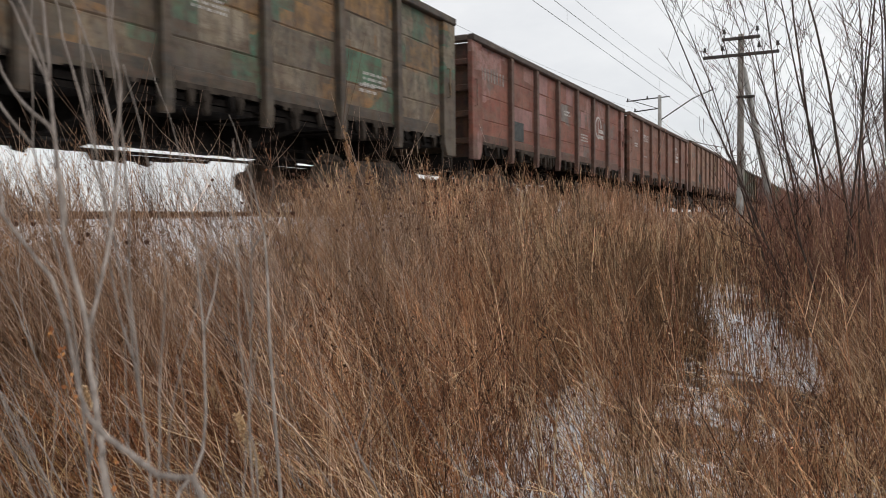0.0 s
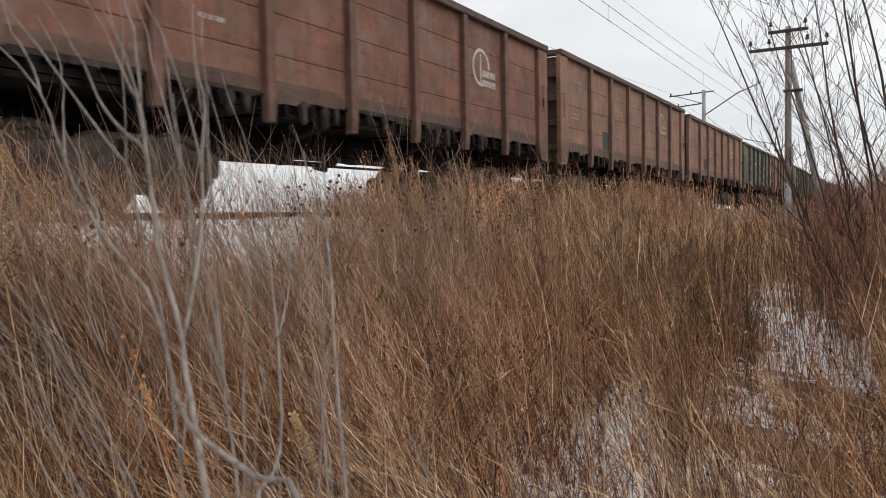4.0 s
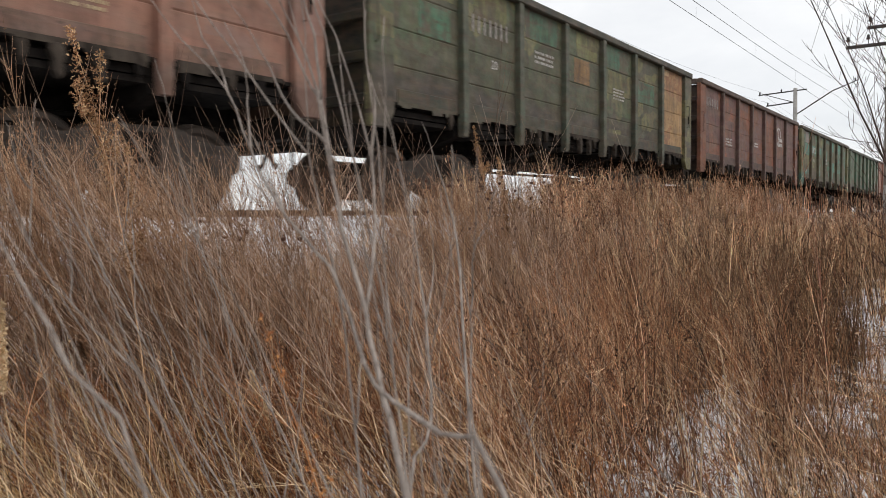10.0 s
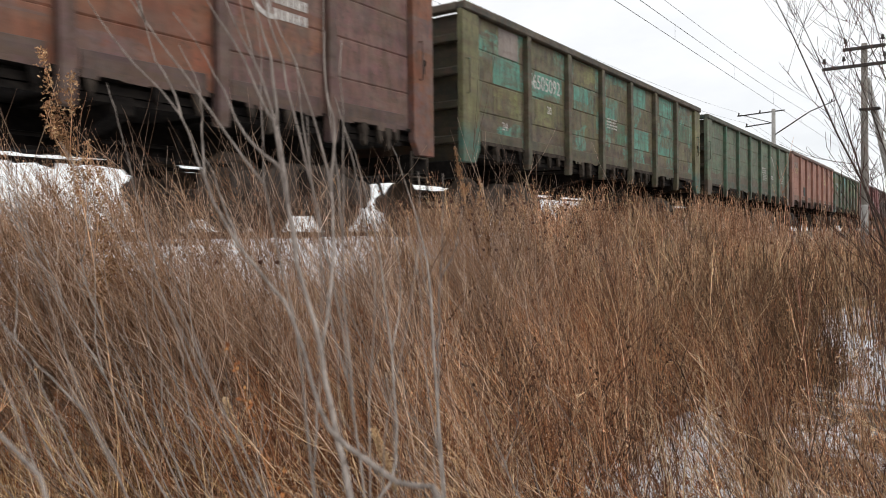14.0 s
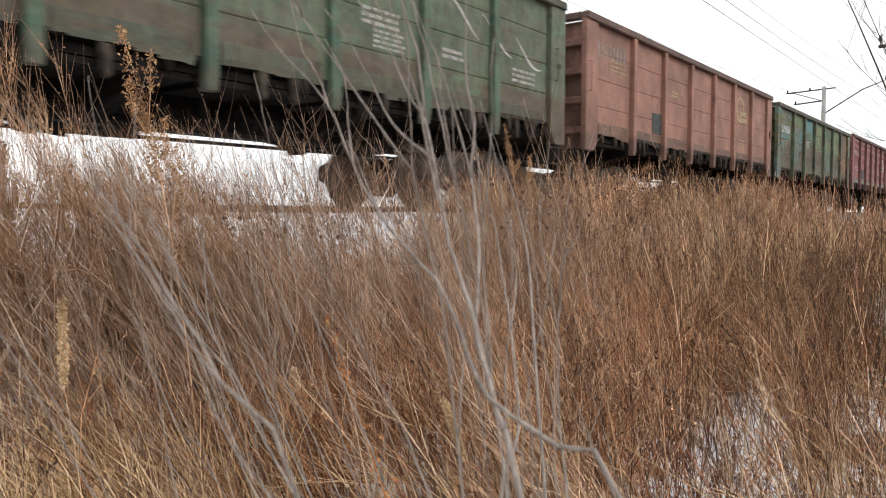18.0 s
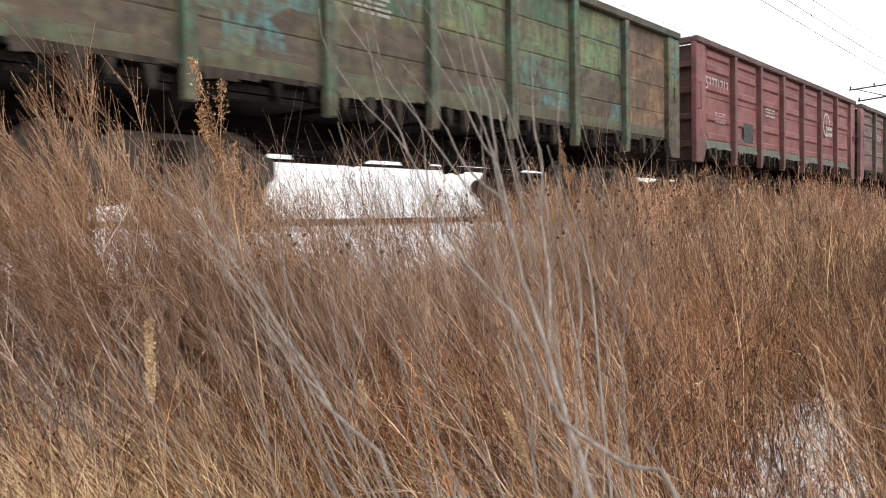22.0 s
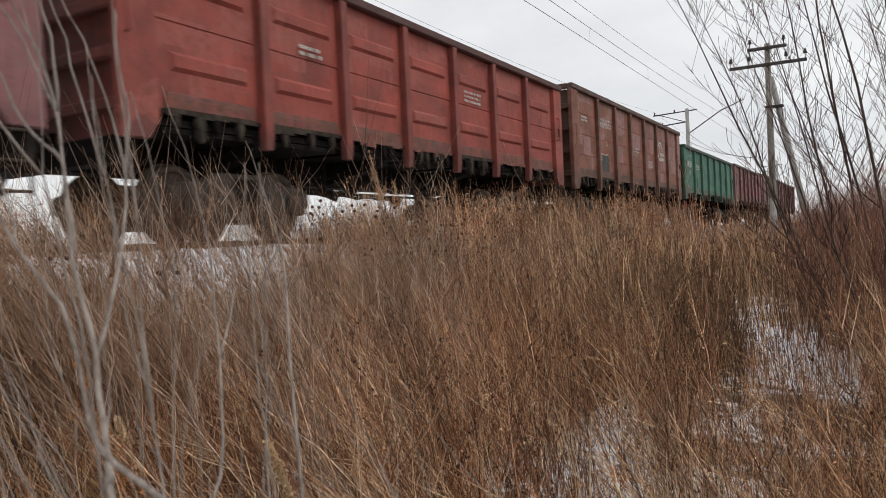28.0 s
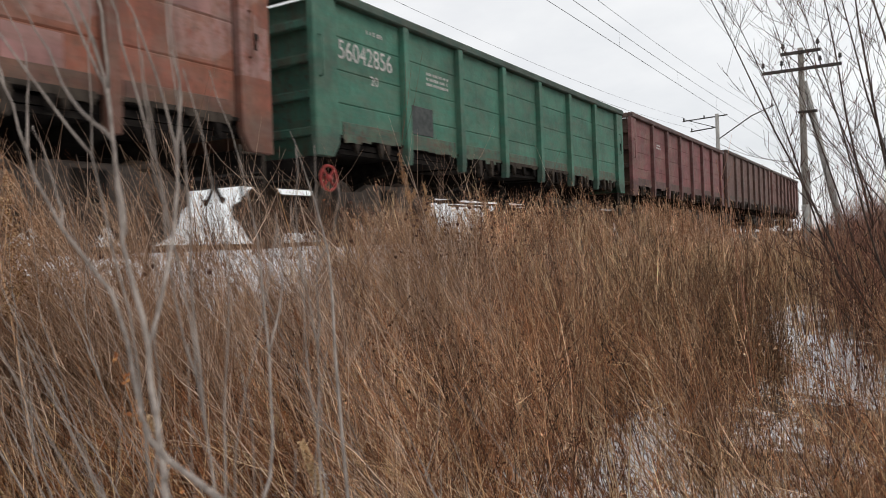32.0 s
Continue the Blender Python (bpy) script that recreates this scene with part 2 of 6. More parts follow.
M_STRAW = stalks("straw_stems", [(0.399, 0.248, 0.132), (0.714, 0.539, 0.348), (0.168, 0.088, 0.048), (0.8, 0.671, 0.48), (0.546, 0.363, 0.204), (0.105, 0.057, 0.034)])
M_GREY = stalks("grey_stems", [(0.13, 0.081, 0.056), (0.494, 0.358, 0.266), (0.754, 0.614, 0.49), (0.234, 0.142, 0.095), (0.091, 0.057, 0.039)])
M_NEAR = grained("near_weed_bark", (0.15, 0.12, 0.1), (0.46, 0.39, 0.34), 34, 0.8, stretch=(3, 3, 0.5))
M_SEED = stalks("rusty_seeds", [(0.237, 0.136, 0.074), (0.392, 0.243, 0.131), (0.522, 0.386, 0.227), (0.309, 0.172, 0.096)])
M_SPIKE = stalks("pale_spikelets", [(0.72, 0.58, 0.38), (0.8, 0.68, 0.48), (0.76, 0.62, 0.42), (0.62, 0.48, 0.3)])
M_DARK = stalks("dark_weeds", [(0.05, 0.028, 0.018), (0.1, 0.055, 0.034), (0.16, 0.085, 0.05), (0.075, 0.05, 0.035)])
M_FEATHER = stalks("feathery_rust", [(0.32, 0.195, 0.12), (0.45, 0.305, 0.2), (0.21, 0.13, 0.08), (0.55, 0.41, 0.29), (0.37, 0.21, 0.125)])
M_ASH = stalks("ashen_stems", [(0.3, 0.23, 0.19), (0.46, 0.37, 0.31), (0.2, 0.15, 0.12), (0.56, 0.47, 0.41)])
M_RUST = stalks("rusty_weeds", [(0.34, 0.165, 0.08), (0.22, 0.1, 0.05), (0.46, 0.26, 0.14), (0.16, 0.075, 0.04), (0.4, 0.19, 0.09)])
M_AMBER = stalks("amber_stalk", [(0.4, 0.18, 0.07), (0.5, 0.26, 0.1), (0.34, 0.14, 0.06)])


def snow_ground():
    m, n, l, b = nodes_of("snow_and_litter", 0.75)
    c = n.new("ShaderNodeTexCoord")
    v = c.outputs["Object"]
    litter = mix(n, l, ramp(n, l, noise_tex(n, l, v, 22, 6, 0.7), [(0.3, (0, 0, 0)), (0.7, (1, 1, 1))]), (0.03, 0.018, 0.011), (0.17, 0.105, 0.06))
    drift = n.new("ShaderNodeAttribute")
    drift.attribute_name = "drift"
    f = noise_tex(n, l, v, 0.9, 6, 0.62)
    fine = noise_tex(n, l, v, 9.0, 5, 0.7)
    s = mix(n, l, 0.35, f, fine)
    snow = mix(n, l, ramp(n, l, fine, [(0.3, (0, 0, 0)), (0.8, (1, 1, 1))]), (0.74, 0.76, 0.8), (0.86, 0.87, 0.89))
    deep = n.new("ShaderNodeMath")
    deep.operation = "ADD"
    l.new(s, deep.inputs[0])
    l.new(drift.outputs["Fac"], deep.inputs[1])
    cover = ramp(n, l, deep.outputs[0], [(0.49, (0, 0, 0)), (0.55, (1, 1, 1))])
    l.new(mix(n, l, cover, litter, snow), b.inputs["Base Color"])
    bump(n, l, b, s, 0.6, 0.06)
    return m


M_GROUND = snow_ground()


# ---- mesh helpers ----
def finish(bm, name, smooth=False):
    bmesh.ops.recalc_face_normals(bm, faces=bm.faces)
    me = bpy.data.meshes.new(name)
    bm.to_mesh(me)
    bm.free()
    if smooth:
        me.shade_smooth()
    return me


def part(name, me, material, parent, label="", m=None):
    """One mesh object under a thing or a part."""
    ob = new(name, me)
    ob.parent = parent
    if m is not None:
        ob.matrix_basis = m
    if not me.materials:
        me.materials.append(None)
    ob.material_slots[0].link = "OBJECT"
    ob.material_slots[0].material = material
    return tagged(ob, label) if label else ob


def thing(name, label, category, m=None, group="", kind=""):
    ob = new(name)
    if m is not None:
        ob.matrix_basis = m
    return tagged(ob, label, category, group, kind)


def add_box(bm, x0, x1, y0, y1, z0, z1):
    v = [bm.verts.new(p) for p in ((x0, y0, z0), (x1, y0, z0), (x1, y1, z0), (x0, y1, z0), (x0, y0, z1), (x1, y0, z1), (x1, y1, z1), (x0, y1, z1))]
    for f in ((3, 2, 1, 0), (4, 5, 6, 7), (0, 1, 5, 4), (1, 2, 6, 5), (2, 3, 7, 6), (3, 0, 4, 7)):
        bm.faces.new([v[i] for i in f])


def box_mesh(name, boxes, bevel=0.0):
    bm = bmesh.new()
    for b in boxes:
        add_box(bm, *b)
    if bevel:
        bmesh.ops.bevel(bm, geom=bm.edges[:], offset=bevel, segments=1, affect="EDGES", clamp_overlap=True)
    return finish(bm, name)


def slab_mesh(name, outline, a0, a1, axis="x", bevel=0.0):
    """An outline in two axes, thickened along the third."""
    bm = bmesh.new()
    put = {"x": lambda p, a: (a, p[0], p[1]), "y": lambda p, a: (p[0], a, p[1])}[axis]
    lo = [bm.verts.new(put(p, a0)) for p in outline]
    hi = [bm.verts.new(put(p, a1)) for p in outline]
    bm.faces.new(lo)
    bm.faces.new(hi[::-1])
    for i in range(len(lo)):
        j = (i + 1) % len(lo)
        bm.faces.new((lo[i], lo[j], hi[j], hi[i]))
    if bevel:
        bmesh.ops.bevel(bm, geom=bm.edges[:], offset=bevel, segments=1, affect="EDGES", clamp_overlap=True)
    return finish(bm, name)


def lathe(bm, profile, axis_at, n=24, axis="x"):
    """profile: (along the axis, radius)."""
    rings = []
    for a, r in profile:
        ring = []
        for k in range(n):
            t = 2 * math.pi * k / n
            c, s = r * math.cos(t), r * math.sin(t)
            p = {"x": (a, c, s), "y": (c, a, s), "z": (c, s, a)}[axis]
            ring.append(bm.verts.new((p[0] + axis_at[0], p[1] + axis_at[1], p[2] + axis_at[2])))
        rings.append(ring)
    for r0, r1 in zip(rings, rings[1:]):
        for k in range(n):
            bm.faces.new((r0[k], r0[(k + 1) % n], r1[(k + 1) % n], r1[k]))
    for ring in (rings[0], rings[-1]):
        if (ring[0].co - ring[n // 2].co).length > 1e-5:
            bm.faces.new(ring)


def tube(bm, points, radii, n=6, caps=True):
    pts = [Vector(p) for p in points]
    if not hasattr(radii, "__len__"):
        radii = [radii] * len(pts)
    rings = []
    for i, p in enumerate(pts):
        d = (pts[min(i + 1, len(pts) - 1)] - pts[max(i - 1, 0)]).normalized()
        u = d.cross(Vector((0.3, 0.2, 1) if abs(d.z) < 0.9 else (1, 0.1, 0))).normalized()
        w = d.cross(u)
        rings.append([bm.verts.new(p + (u * math.cos(2 * math.pi * k / n) + w * math.sin(2 * math.pi * k / n)) * radii[i]) for k in range(n)])
    for r0, r1 in zip(rings, rings[1:]):
        for k in range(n):
            bm.faces.new((r0[k], r0[(k + 1) % n], r1[(k + 1) % n], r1[k]))
    if caps:
        bm.faces.new(rings[0])
        bm.faces.new(rings[-1])


def tube_mesh(name, lines, n=6, smooth=True):
    bm = bmesh.new()
    for points, radii in lines:
        tube(bm, points, radii, n)
    return finish(bm, name, smooth)


def arrays_mesh(name, verts, tris):
    me = bpy.data.meshes.new(name)
    verts, tris = np.ascontiguousarray(verts, np.float32), np.ascontiguousarray(tris, np.int32)
    me.vertices.add(len(verts))
    me.vertices.foreach_set("co", verts.ravel())
    me.loops.add(tris.size)
    me.loops.foreach_set("vertex_index", tris.ravel())
    me.polygons.add(len(tris))
    me.polygons.foreach_set("loop_start", np.arange(0, tris.size, 3, dtype=np.int32))
    me.polygons.foreach_set("loop_total", np.full(len(tris), 3, np.int32))
    me.update(calc_edges=True)
    return me


# ---- ground ----
def height(x, y):
    """The field, the bank on which the track lies, and the fall behind it."""
    x = np.asarray(x, float)
    near = np.clip((-3.9 - x) / 2.0, 0, 1)
    far = np.clip((x + 12.6) / 1.6, 0, 1)
    s = np.minimum(near, far)
    z = (RAIL - 0.085) * (3 * s**2 - 2 * s**3)
    off = np.clip((np.abs(x - AXIS) - 1.6) / 0.6, 0, 1)
    wave = 0.05 * np.sin(x * 1.7 + y * 0.6) * np.sin(y * 1.1 - x * 0.4) + 0.03 * np.sin(x * 4.1 + 1.3) * np.sin(y * 3.7)
    return z + wave * off


def in_strip(x, y, cx, cy, half, wide, turn):
    """How far a place lies from the middle of a narrow clearing; under 1 is inside."""
    c, q = math.cos(math.radians(turn)), math.sin(math.radians(turn))
    along, across = -(x - cx) * q + (y - cy) * c, (x - cx) * c + (y - cy) * q
    return (along / half) ** 2 + (across / wide) ** 2


def clearing(x, y):
    return np.minimum(in_strip(x, y, -1.4, 4.8, 1.4, 0.28, 16), np.minimum(in_strip(x, y, -0.8, 9.4, 3.0, 0.5, 20), np.minimum(in_strip(x, y, -2.6, 3.1, 0.5, 0.22, 35), in_strip(x, y, -3.6, 1.7, 0.75, 0.45, 66))))


def build_ground():
    xs = np.unique(np.r_[np.linspace(-16, 8, 97), -np.geomspace(16, 1500, 22), np.geomspace(8, 1500, 24)])
    ys = np.unique(np.r_[np.linspace(-8, 30, 127), -np.geomspace(8, 1500, 20), np.geomspace(30, 2500, 40)])
    gx, gy = np.meshgrid(xs, ys)
    v = np.stack([gx, gy, height(gx, gy)], -1).reshape(-1, 3)
    nx, ny = len(xs), len(ys)
    i = (np.arange(ny - 1)[:, None] * nx + np.arange(nx - 1)).ravel()
    tris = np.concatenate([np.stack([i, i + 1, i + nx + 1], 1), np.stack([i, i + nx + 1, i + nx], 1)])
    me = arrays_mesh("ground", v, tris)
    me.shade_smooth()
    x, y = v[:, 0], v[:, 1]
    bump_at = lambda cx, cy, rx, ry: np.exp(-(((x - cx) / rx) ** 2 + ((y - cy) / ry) ** 2) ** 2)
    drift = np.clip((-4.1 - x) / 0.7, 0, 1) * np.where(x < -6.3, np.clip(0.16 - 0.04 * (y - 13), -0.1, 0.16), np.clip(0.16 - 0.045 * (y - 1.35 * -x + 1.0), -0.16, 0.16)) + 0.18 * np.exp(-clearing(x, y) ** 2) + 0.28 * bump_at(-4.4, 1.5, 0.6, 1.5)
    at = me.attributes.new("drift", "FLOAT", "POINT")
    at.data.foreach_set("value", np.ascontiguousarray(drift, np.float32))
    me.materials.append(M_GROUND)
    tagged(new("ground", me), "snowy field with brown grass litter and a railway bank", "ground", kind="structure")


build_ground()


def build_track():
    track = thing("railway_track", "rusty rails half buried in snow", "railway track", pose(AXIS, 0, RAIL), kind="structure")
    prof = [(-0.066, -0.18), (0.066, -0.18), (0.066, -0.165), (0.012, -0.145), (0.010, -0.05), (0.036, -0.038), (0.036, -0.004), (0.03, 0.0), (-0.03, 0.0), (-0.036, -0.004), (-0.036, -0.038), (-0.010, -0.05), (-0.012, -0.145), (-0.066, -0.165)]
    rail = slab_mesh("rail", prof, -40, 300, "y")
    for x in (-0.76, 0.76):
        part("rail", rail, M_RAIL, track, "", pose(x, 0, 0))


build_track()


# ---- freight wagons ----
def wagon_meshes():
    g = {}
    # side sheets: boards with grooves, and deeply pressed ribs
    z0, z1, w = 1.46, 3.53, 0.80
    board = [(1.40, z0)]
    for k in range(4):
        a, b = z0 + (z1 - z0) * k / 4, z0 + (z1 - z0) * (k + 1) / 4
        board += [(1.455, a + 0.012), (1.455, b - 0.022)] + ([(1.443, b - 0.01)] if k < 3 else [])
    board += [(1.455, z1), (1.40, z1)]
    g["panel_board"] = slab_mesh("panel", board, -w, w, "y")
    g["panel_rib"] = slab_mesh("panel", [(1.40, z0), (1.44, z0), (1.44, 2.47), (1.425, 2.48), (1.425, 2.50), (1.44, 2.51), (1.44, z1), (1.40, z1)], -w, w, "y")
    for name, tall, wide in (("pressing", 0.10, 0.66), ("wide_pressing", 0.12, 0.62)):
        # a long raised fold; it sits on a sheet at its own height
        bm = bmesh.new()
        q = [(1.436, wide, -tall), (1.436, wide, tall), (1.436, -wide, tall), (1.436, -wide, -tall)]
        lo = [bm.verts.new(a) for a in q]
        hi = [bm.verts.new((1.48, y * (1 - 0.06 / wide), z * 0.55)) for x, y, z in q]
        bm.faces.new(hi)
        bm.faces.new(lo[::-1])
        for i in range(4):
            bm.faces.new((lo[i], lo[(i + 1) % 4], hi[(i + 1) % 4], hi[i]))
        bmesh.ops.recalc_face_normals(bm, faces=bm.faces[:])
        g[name] = finish(bm, "pressing")
    g["far_side"] = box_mesh("far_side", [(-1.45, -1.41, -6.5, 6.5, z0, z1)] + [(-1.55, -1.45, y - 0.08, y + 0.08, 1.1, z1) for y in (-4.33, -2.6, -0.87, 0.87, 2.6, 4.33)])
    g["post"] = slab_mesh("post", [(1.43, 1.12), (1.54, 1.12), (1.555, 1.3), (1.555, 3.53), (1.43, 3.53)], -0.075, 0.075, "y", 0.01)
    g["post_flange"] = box_mesh("flange", [(1.44, 1.462, -0.14, 0.14, 1.2, 3.5)])
    g["corner"] = slab_mesh("corner_plate", [(-0.25, 1.46), (-0.25, 1.32), (-0.12, 1.10), (0.25, 1.10), (0.25, 3.54), (-0.25, 3.54)], 1.42, 1.53, "x", 0.012)
    g["chord"] = box_mesh("top_chord", [(1.42, 1.57, -6.55, 6.55, 3.52, 3.66)], 0.02)
    g["end_chord"] = box_mesh("end_chord", [(-1.42, 1.42, 6.40, 6.56, 3.52, 3.655)], 0.02)
    g["flange"] = slab_mesh("lower_flange", [(1.45, 1.452), (1.468, 1.452), (1.468, 1.60), (1.462, 1.66), (1.45, 1.67)], -0.70, 0.70, "y")
    for k in range(3):
        # the bent and chipped foot of the side sheet
        r = random.Random(40 + k)
        foot = [(0.72, 1.49), (-0.72, 1.49)]
        y = -0.72
        while y < 0.7:
            step = r.uniform(0.05, 0.32)
            low = r.choice((1.435, 1.43, 1.43, 1.42, 1.41, 1.38)) + r.uniform(-0.01, 0.01)
            foot += [(y, low), (min(y + step, 0.72), low + r.uniform(-0.012, 0.012))]
            y += step + r.uniform(0.004, 0.02)
        g["foot%d" % k] = slab_mesh("sheet_foot", foot, 1.472, 1.481, "x")
    for k in range(3):
        # levers, slack adjusters and safety straps of the brake, seen edge on
        r = random.Random(60 + k)
        low, y = [], -0.8
        while y < 0.75:
            step, z = r.uniform(0.06, 0.4), r.choice((0.815, 0.81, 0.80, 0.79, 0.77, 0.72))
            low += [(y, z), (y + step, z + r.uniform(-0.04, 0.01))]
            y += step + r.uniform(0.02, 0.07)
        g["rigging%d" % k] = slab_mesh("brake_rigging", [(max(y, 0.8), 0.84), (-0.82, 0.83)] + low, 0.66, 0.72, "x")
    g["hinge"] = slab_mesh("hatch_hinge", [(-0.08, 1.45), (0.07, 1.45), (0.05, 1.38), (0.045, 1.30), (0.01, 1.22), (-0.03, 1.30), (-0.045, 1.39)], 1.42, 1.475, "x", 0.006)
    g["lever"] = slab_mesh("brake_lever", [(-0.45, 0.74), (-0.4, 0.70), (0.05, 0.66), (0.5, 0.82), (0.48, 0.88), (0.05, 0.76)], 0.7, 0.74, "x", 0.006)
    g["hanger"] = box_mesh("rod_hanger", [(0.86, 0.9, -0.03, 0.03, 0.74, 1.14)], 0.006)
    g["sill"] = slab_mesh("side_sill", [(1.26, 1.26), (1.30, 1.26), (1.34, 1.42), (1.47, 1.43), (1.47, 1.472), (1.26, 1.472)], -6.3, 6.3, "y")
    end = [(-1.41, 1.41, 6.32, 6.38, 1.12, 3.52)]
    g["end_wall"] = box_mesh("end_wall", end, 0.015)
    g["end_rib"] = box_mesh("end_rib", [(-1.41, 1.41, 6.38, 6.50, 0, 0.13)], 0.015)
    g["end_beam"] = box_mesh("end_beam", [(-1.4, 1.4, 6.25, 6.55, 0.86, 1.14)], 0.02)
    g["floor"] = box_mesh("floor", [(-1.4, 1.4, -6.3, 6.3, 1.30, 1.38)])
    g["centre_sill"] = box_mesh("centre_sill", [(-0.2, 0.2, -6.4, 6.4, 0.86, 1.30)], 0.02)
    g["beam"] = slab_mesh("cross_beam", [(-1.4, 1.3), (-1.4, 1.12), (-0.3, 0.86), (0.3, 0.86), (1.4, 1.12), (1.4, 1.3)], -0.12, 0.12, "y", 0.01)
    g["latch"] = slab_mesh("hatch_latch", [(-0.05, 1.43), (0.06, 1.43), (0.075, 1.34), (0.04, 1.26), (0.06, 1.17), (0.015, 1.12), (-0.035, 1.19), (-0.02, 1.28), (-0.06, 1.36)], 1.42, 1.50, "x", 0.006)
    g["hatch_lid"] = slab_mesh("hatch_lid", [(0.35, 1.29), (1.38, 1.29), (1.40, 1.22), (0.35, 1.24)], -0.72, 0.72, "y")
    # bogie
    outline = [(-1.28, 0.44), (-1.28, 0.64), (-1.12, 0.72), (-0.74, 0.70), (-0.48, 0.86), (0.48, 0.86), (0.74, 0.70), (1.12, 0.72), (1.28, 0.64), (1.28, 0.44),
               (1.14, 0.38), (0.78, 0.40), (0.48, 0.20), (-0.48, 0.20), (-0.78, 0.40), (-1.14, 0.38)]
    g["side_frame"] = slab_mesh("side_frame", outline, 0.94, 1.10, "x", 0.03)
    g["bolster"] = box_mesh("bolster", [(-1.12, 1.12, -0.22, 0.22, 0.42, 0.80)], 0.03)
    bm = bmesh.new()
    lathe(bm, [(0.22, 0.08), (0.24, 0.1), (0.42, 0.1), (0.44, 0.08)], (1.15, 0, 0), 12, "z")
    g["spring"] = finish(bm, "spring")
    bm = bmesh.new()
    for s in (-1, 1):
        prof = [(0.66 * s, 0.505), (0.69 * s, 0.50), (0.70 * s, 0.477), (0.79 * s, 0.473), (0.80 * s, 0.45), (0.795 * s, 0.40), (0.75 * s, 0.37), (0.735 * s, 0.2), (0.79 * s, 0.12), (0.80 * s, 0.09)]
        prof = prof[::s]
        lathe(bm, prof, (0, 0, 0), 28, "x")
        lathe(bm, [(0.80 * s, 0.09), (1.12 * s, 0.075), (1.12 * s, 0.001)][::s], (0, 0, 0), 12, "x")
        for k in range(5):
            a = 2 * math.pi * k / 5
            lathe(bm, [(0.752 * s, 0.045), (0.765 * s, 0.04), (0.766 * s, 0.001)], (0, 0.28 * math.cos(a), 0.28 * math.sin(a)), 8, "x")
    lathe(bm, [(-0.7, 0.08), (0.7, 0.08)], (0, 0, 0), 12, "x")
    g["wheelset"] = finish(bm, "wheelset")
    g["axle_box"] = box_mesh("axle_box", [(1.06, 1.2, -0.17, 0.17, 0.32, 0.60)], 0.04)
    g["shoe"] = box_mesh("brake_shoe", [(0.68, 0.82, -0.05, 0.03, 0.3, 0.62)], 0.02)
    bm = bmesh.new()
    add_box(bm, -0.1, 0.1, 6.4, 6.8, 0.94, 1.16)
    add_box(bm, -0.2, 0.06, 6.78, 6.97, 0.90, 1.2)
    bmesh.ops.bevel(bm, geom=bm.edges[:], offset=0.03, segments=1, affect="EDGES")
    g["coupler"] = finish(bm, "coupler")
    hose = [(0.35, 6.5, 0.98), (0.36, 6.62, 0.86), (0.34, 6.74, 0.66), (0.28, 6.86, 0.58), (0.2, 6.95, 0.62)]
    g["hose"] = tube_mesh("brake_hose", [(hose, 0.03)], 8)
    g["pipe"] = tube_mesh("brake_pipe", [([(0.45, -6.5, 0.98), (0.45, 6.5, 0.98)], 0.025)], 6)
    g["rod"] = tube_mesh("brake_rod", [([(0.9, -3.2, 0.80), (0.9, 3.2, 0.78)], 0.022), ([(0.6, -3.2, 0.70), (0.6, 3.2, 0.72)], 0.022)], 6)
    bm = bmesh.new()
    lathe(bm, [(-0.35, 0.02), (-0.34, 0.17), (0.3, 0.18), (0.33, 0.05)], (0.55, 0.4, 0.98), 16, "y")
    g["cylinder"] = finish(bm, "brake_cylinder", True)
    bm = bmesh.new()
    lathe(bm, [(-0.55, 0.05), (-0.5, 0.16), (0.5, 0.16), (0.55, 0.05)], (-0.5, -1.0, 0.95), 16, "y")
    g["reservoir"] = finish(bm, "air_reservoir", True)
    lad = [([(1.5, y, 1.15), (1.5, y, 0.46)], 0.018) for y in (-0.19, 0.19)] + [([(1.5, -0.19, z), (1.5, 0.19, z)], 0.016) for z in (0.5, 0.78, 1.06)]
    g["ladder"] = tube_mesh("step_ladder", lad, 6)
    grab = [([(1.54, -0.12, 2.2), (1.60, -0.12, 2.2), (1.60, -0.12, 2.75), (1.54, -0.12, 2.75)], 0.012)]
    g["grab"] = tube_mesh("grab_rail", grab, 6)
    bm = bmesh.new()
    n = 24
    ring = [(0, 0.17 * math.cos(2 * math.pi * k / n), 0.17 * math.sin(2 * math.pi * k / n)) for k in range(n + 1)]
    tube(bm, ring, 0.02, 6, False)
    for k in range(4):
        a = math.pi / 4 + k * math.pi / 2
        tube(bm, [(0, 0, 0), (0, 0.17 * math.cos(a), 0.17 * math.sin(a))], 0.016, 6)
    lathe(bm, [(-0.06, 0.045), (0.03, 0.045)], (0, 0, 0), 10, "x")
    g["brake_wheel"] = finish(bm, "handbrake_wheel", True)
    g["hook"] = box_mesh("hook", [(1.53, 1.56, -0.035, 0.035, 2.42, 2.5), (1.53, 1.55, -0.02, 0.02, 2.3, 2.42)], 0.006)
    g["stencil"] = box_mesh("stencil_board", [(1.456, 1.466, -0.32, 0.32, 1.68, 2.14)], 0.003)
    return g


G = wagon_meshes()
POSTS = (-4.33, -2.6, -0.87, 0.87, 2.6, 4.33)
BAYS = (-5.2, -3.465, -1.735, 0.0, 1.735, 3.465, 5.2)
TEXTS = {}
ON_SIDE = Matrix(((0, 0, 1, 0), (1, 0, 0, 0), (0, 1, 0, 0), (0, 0, 0, 1)))


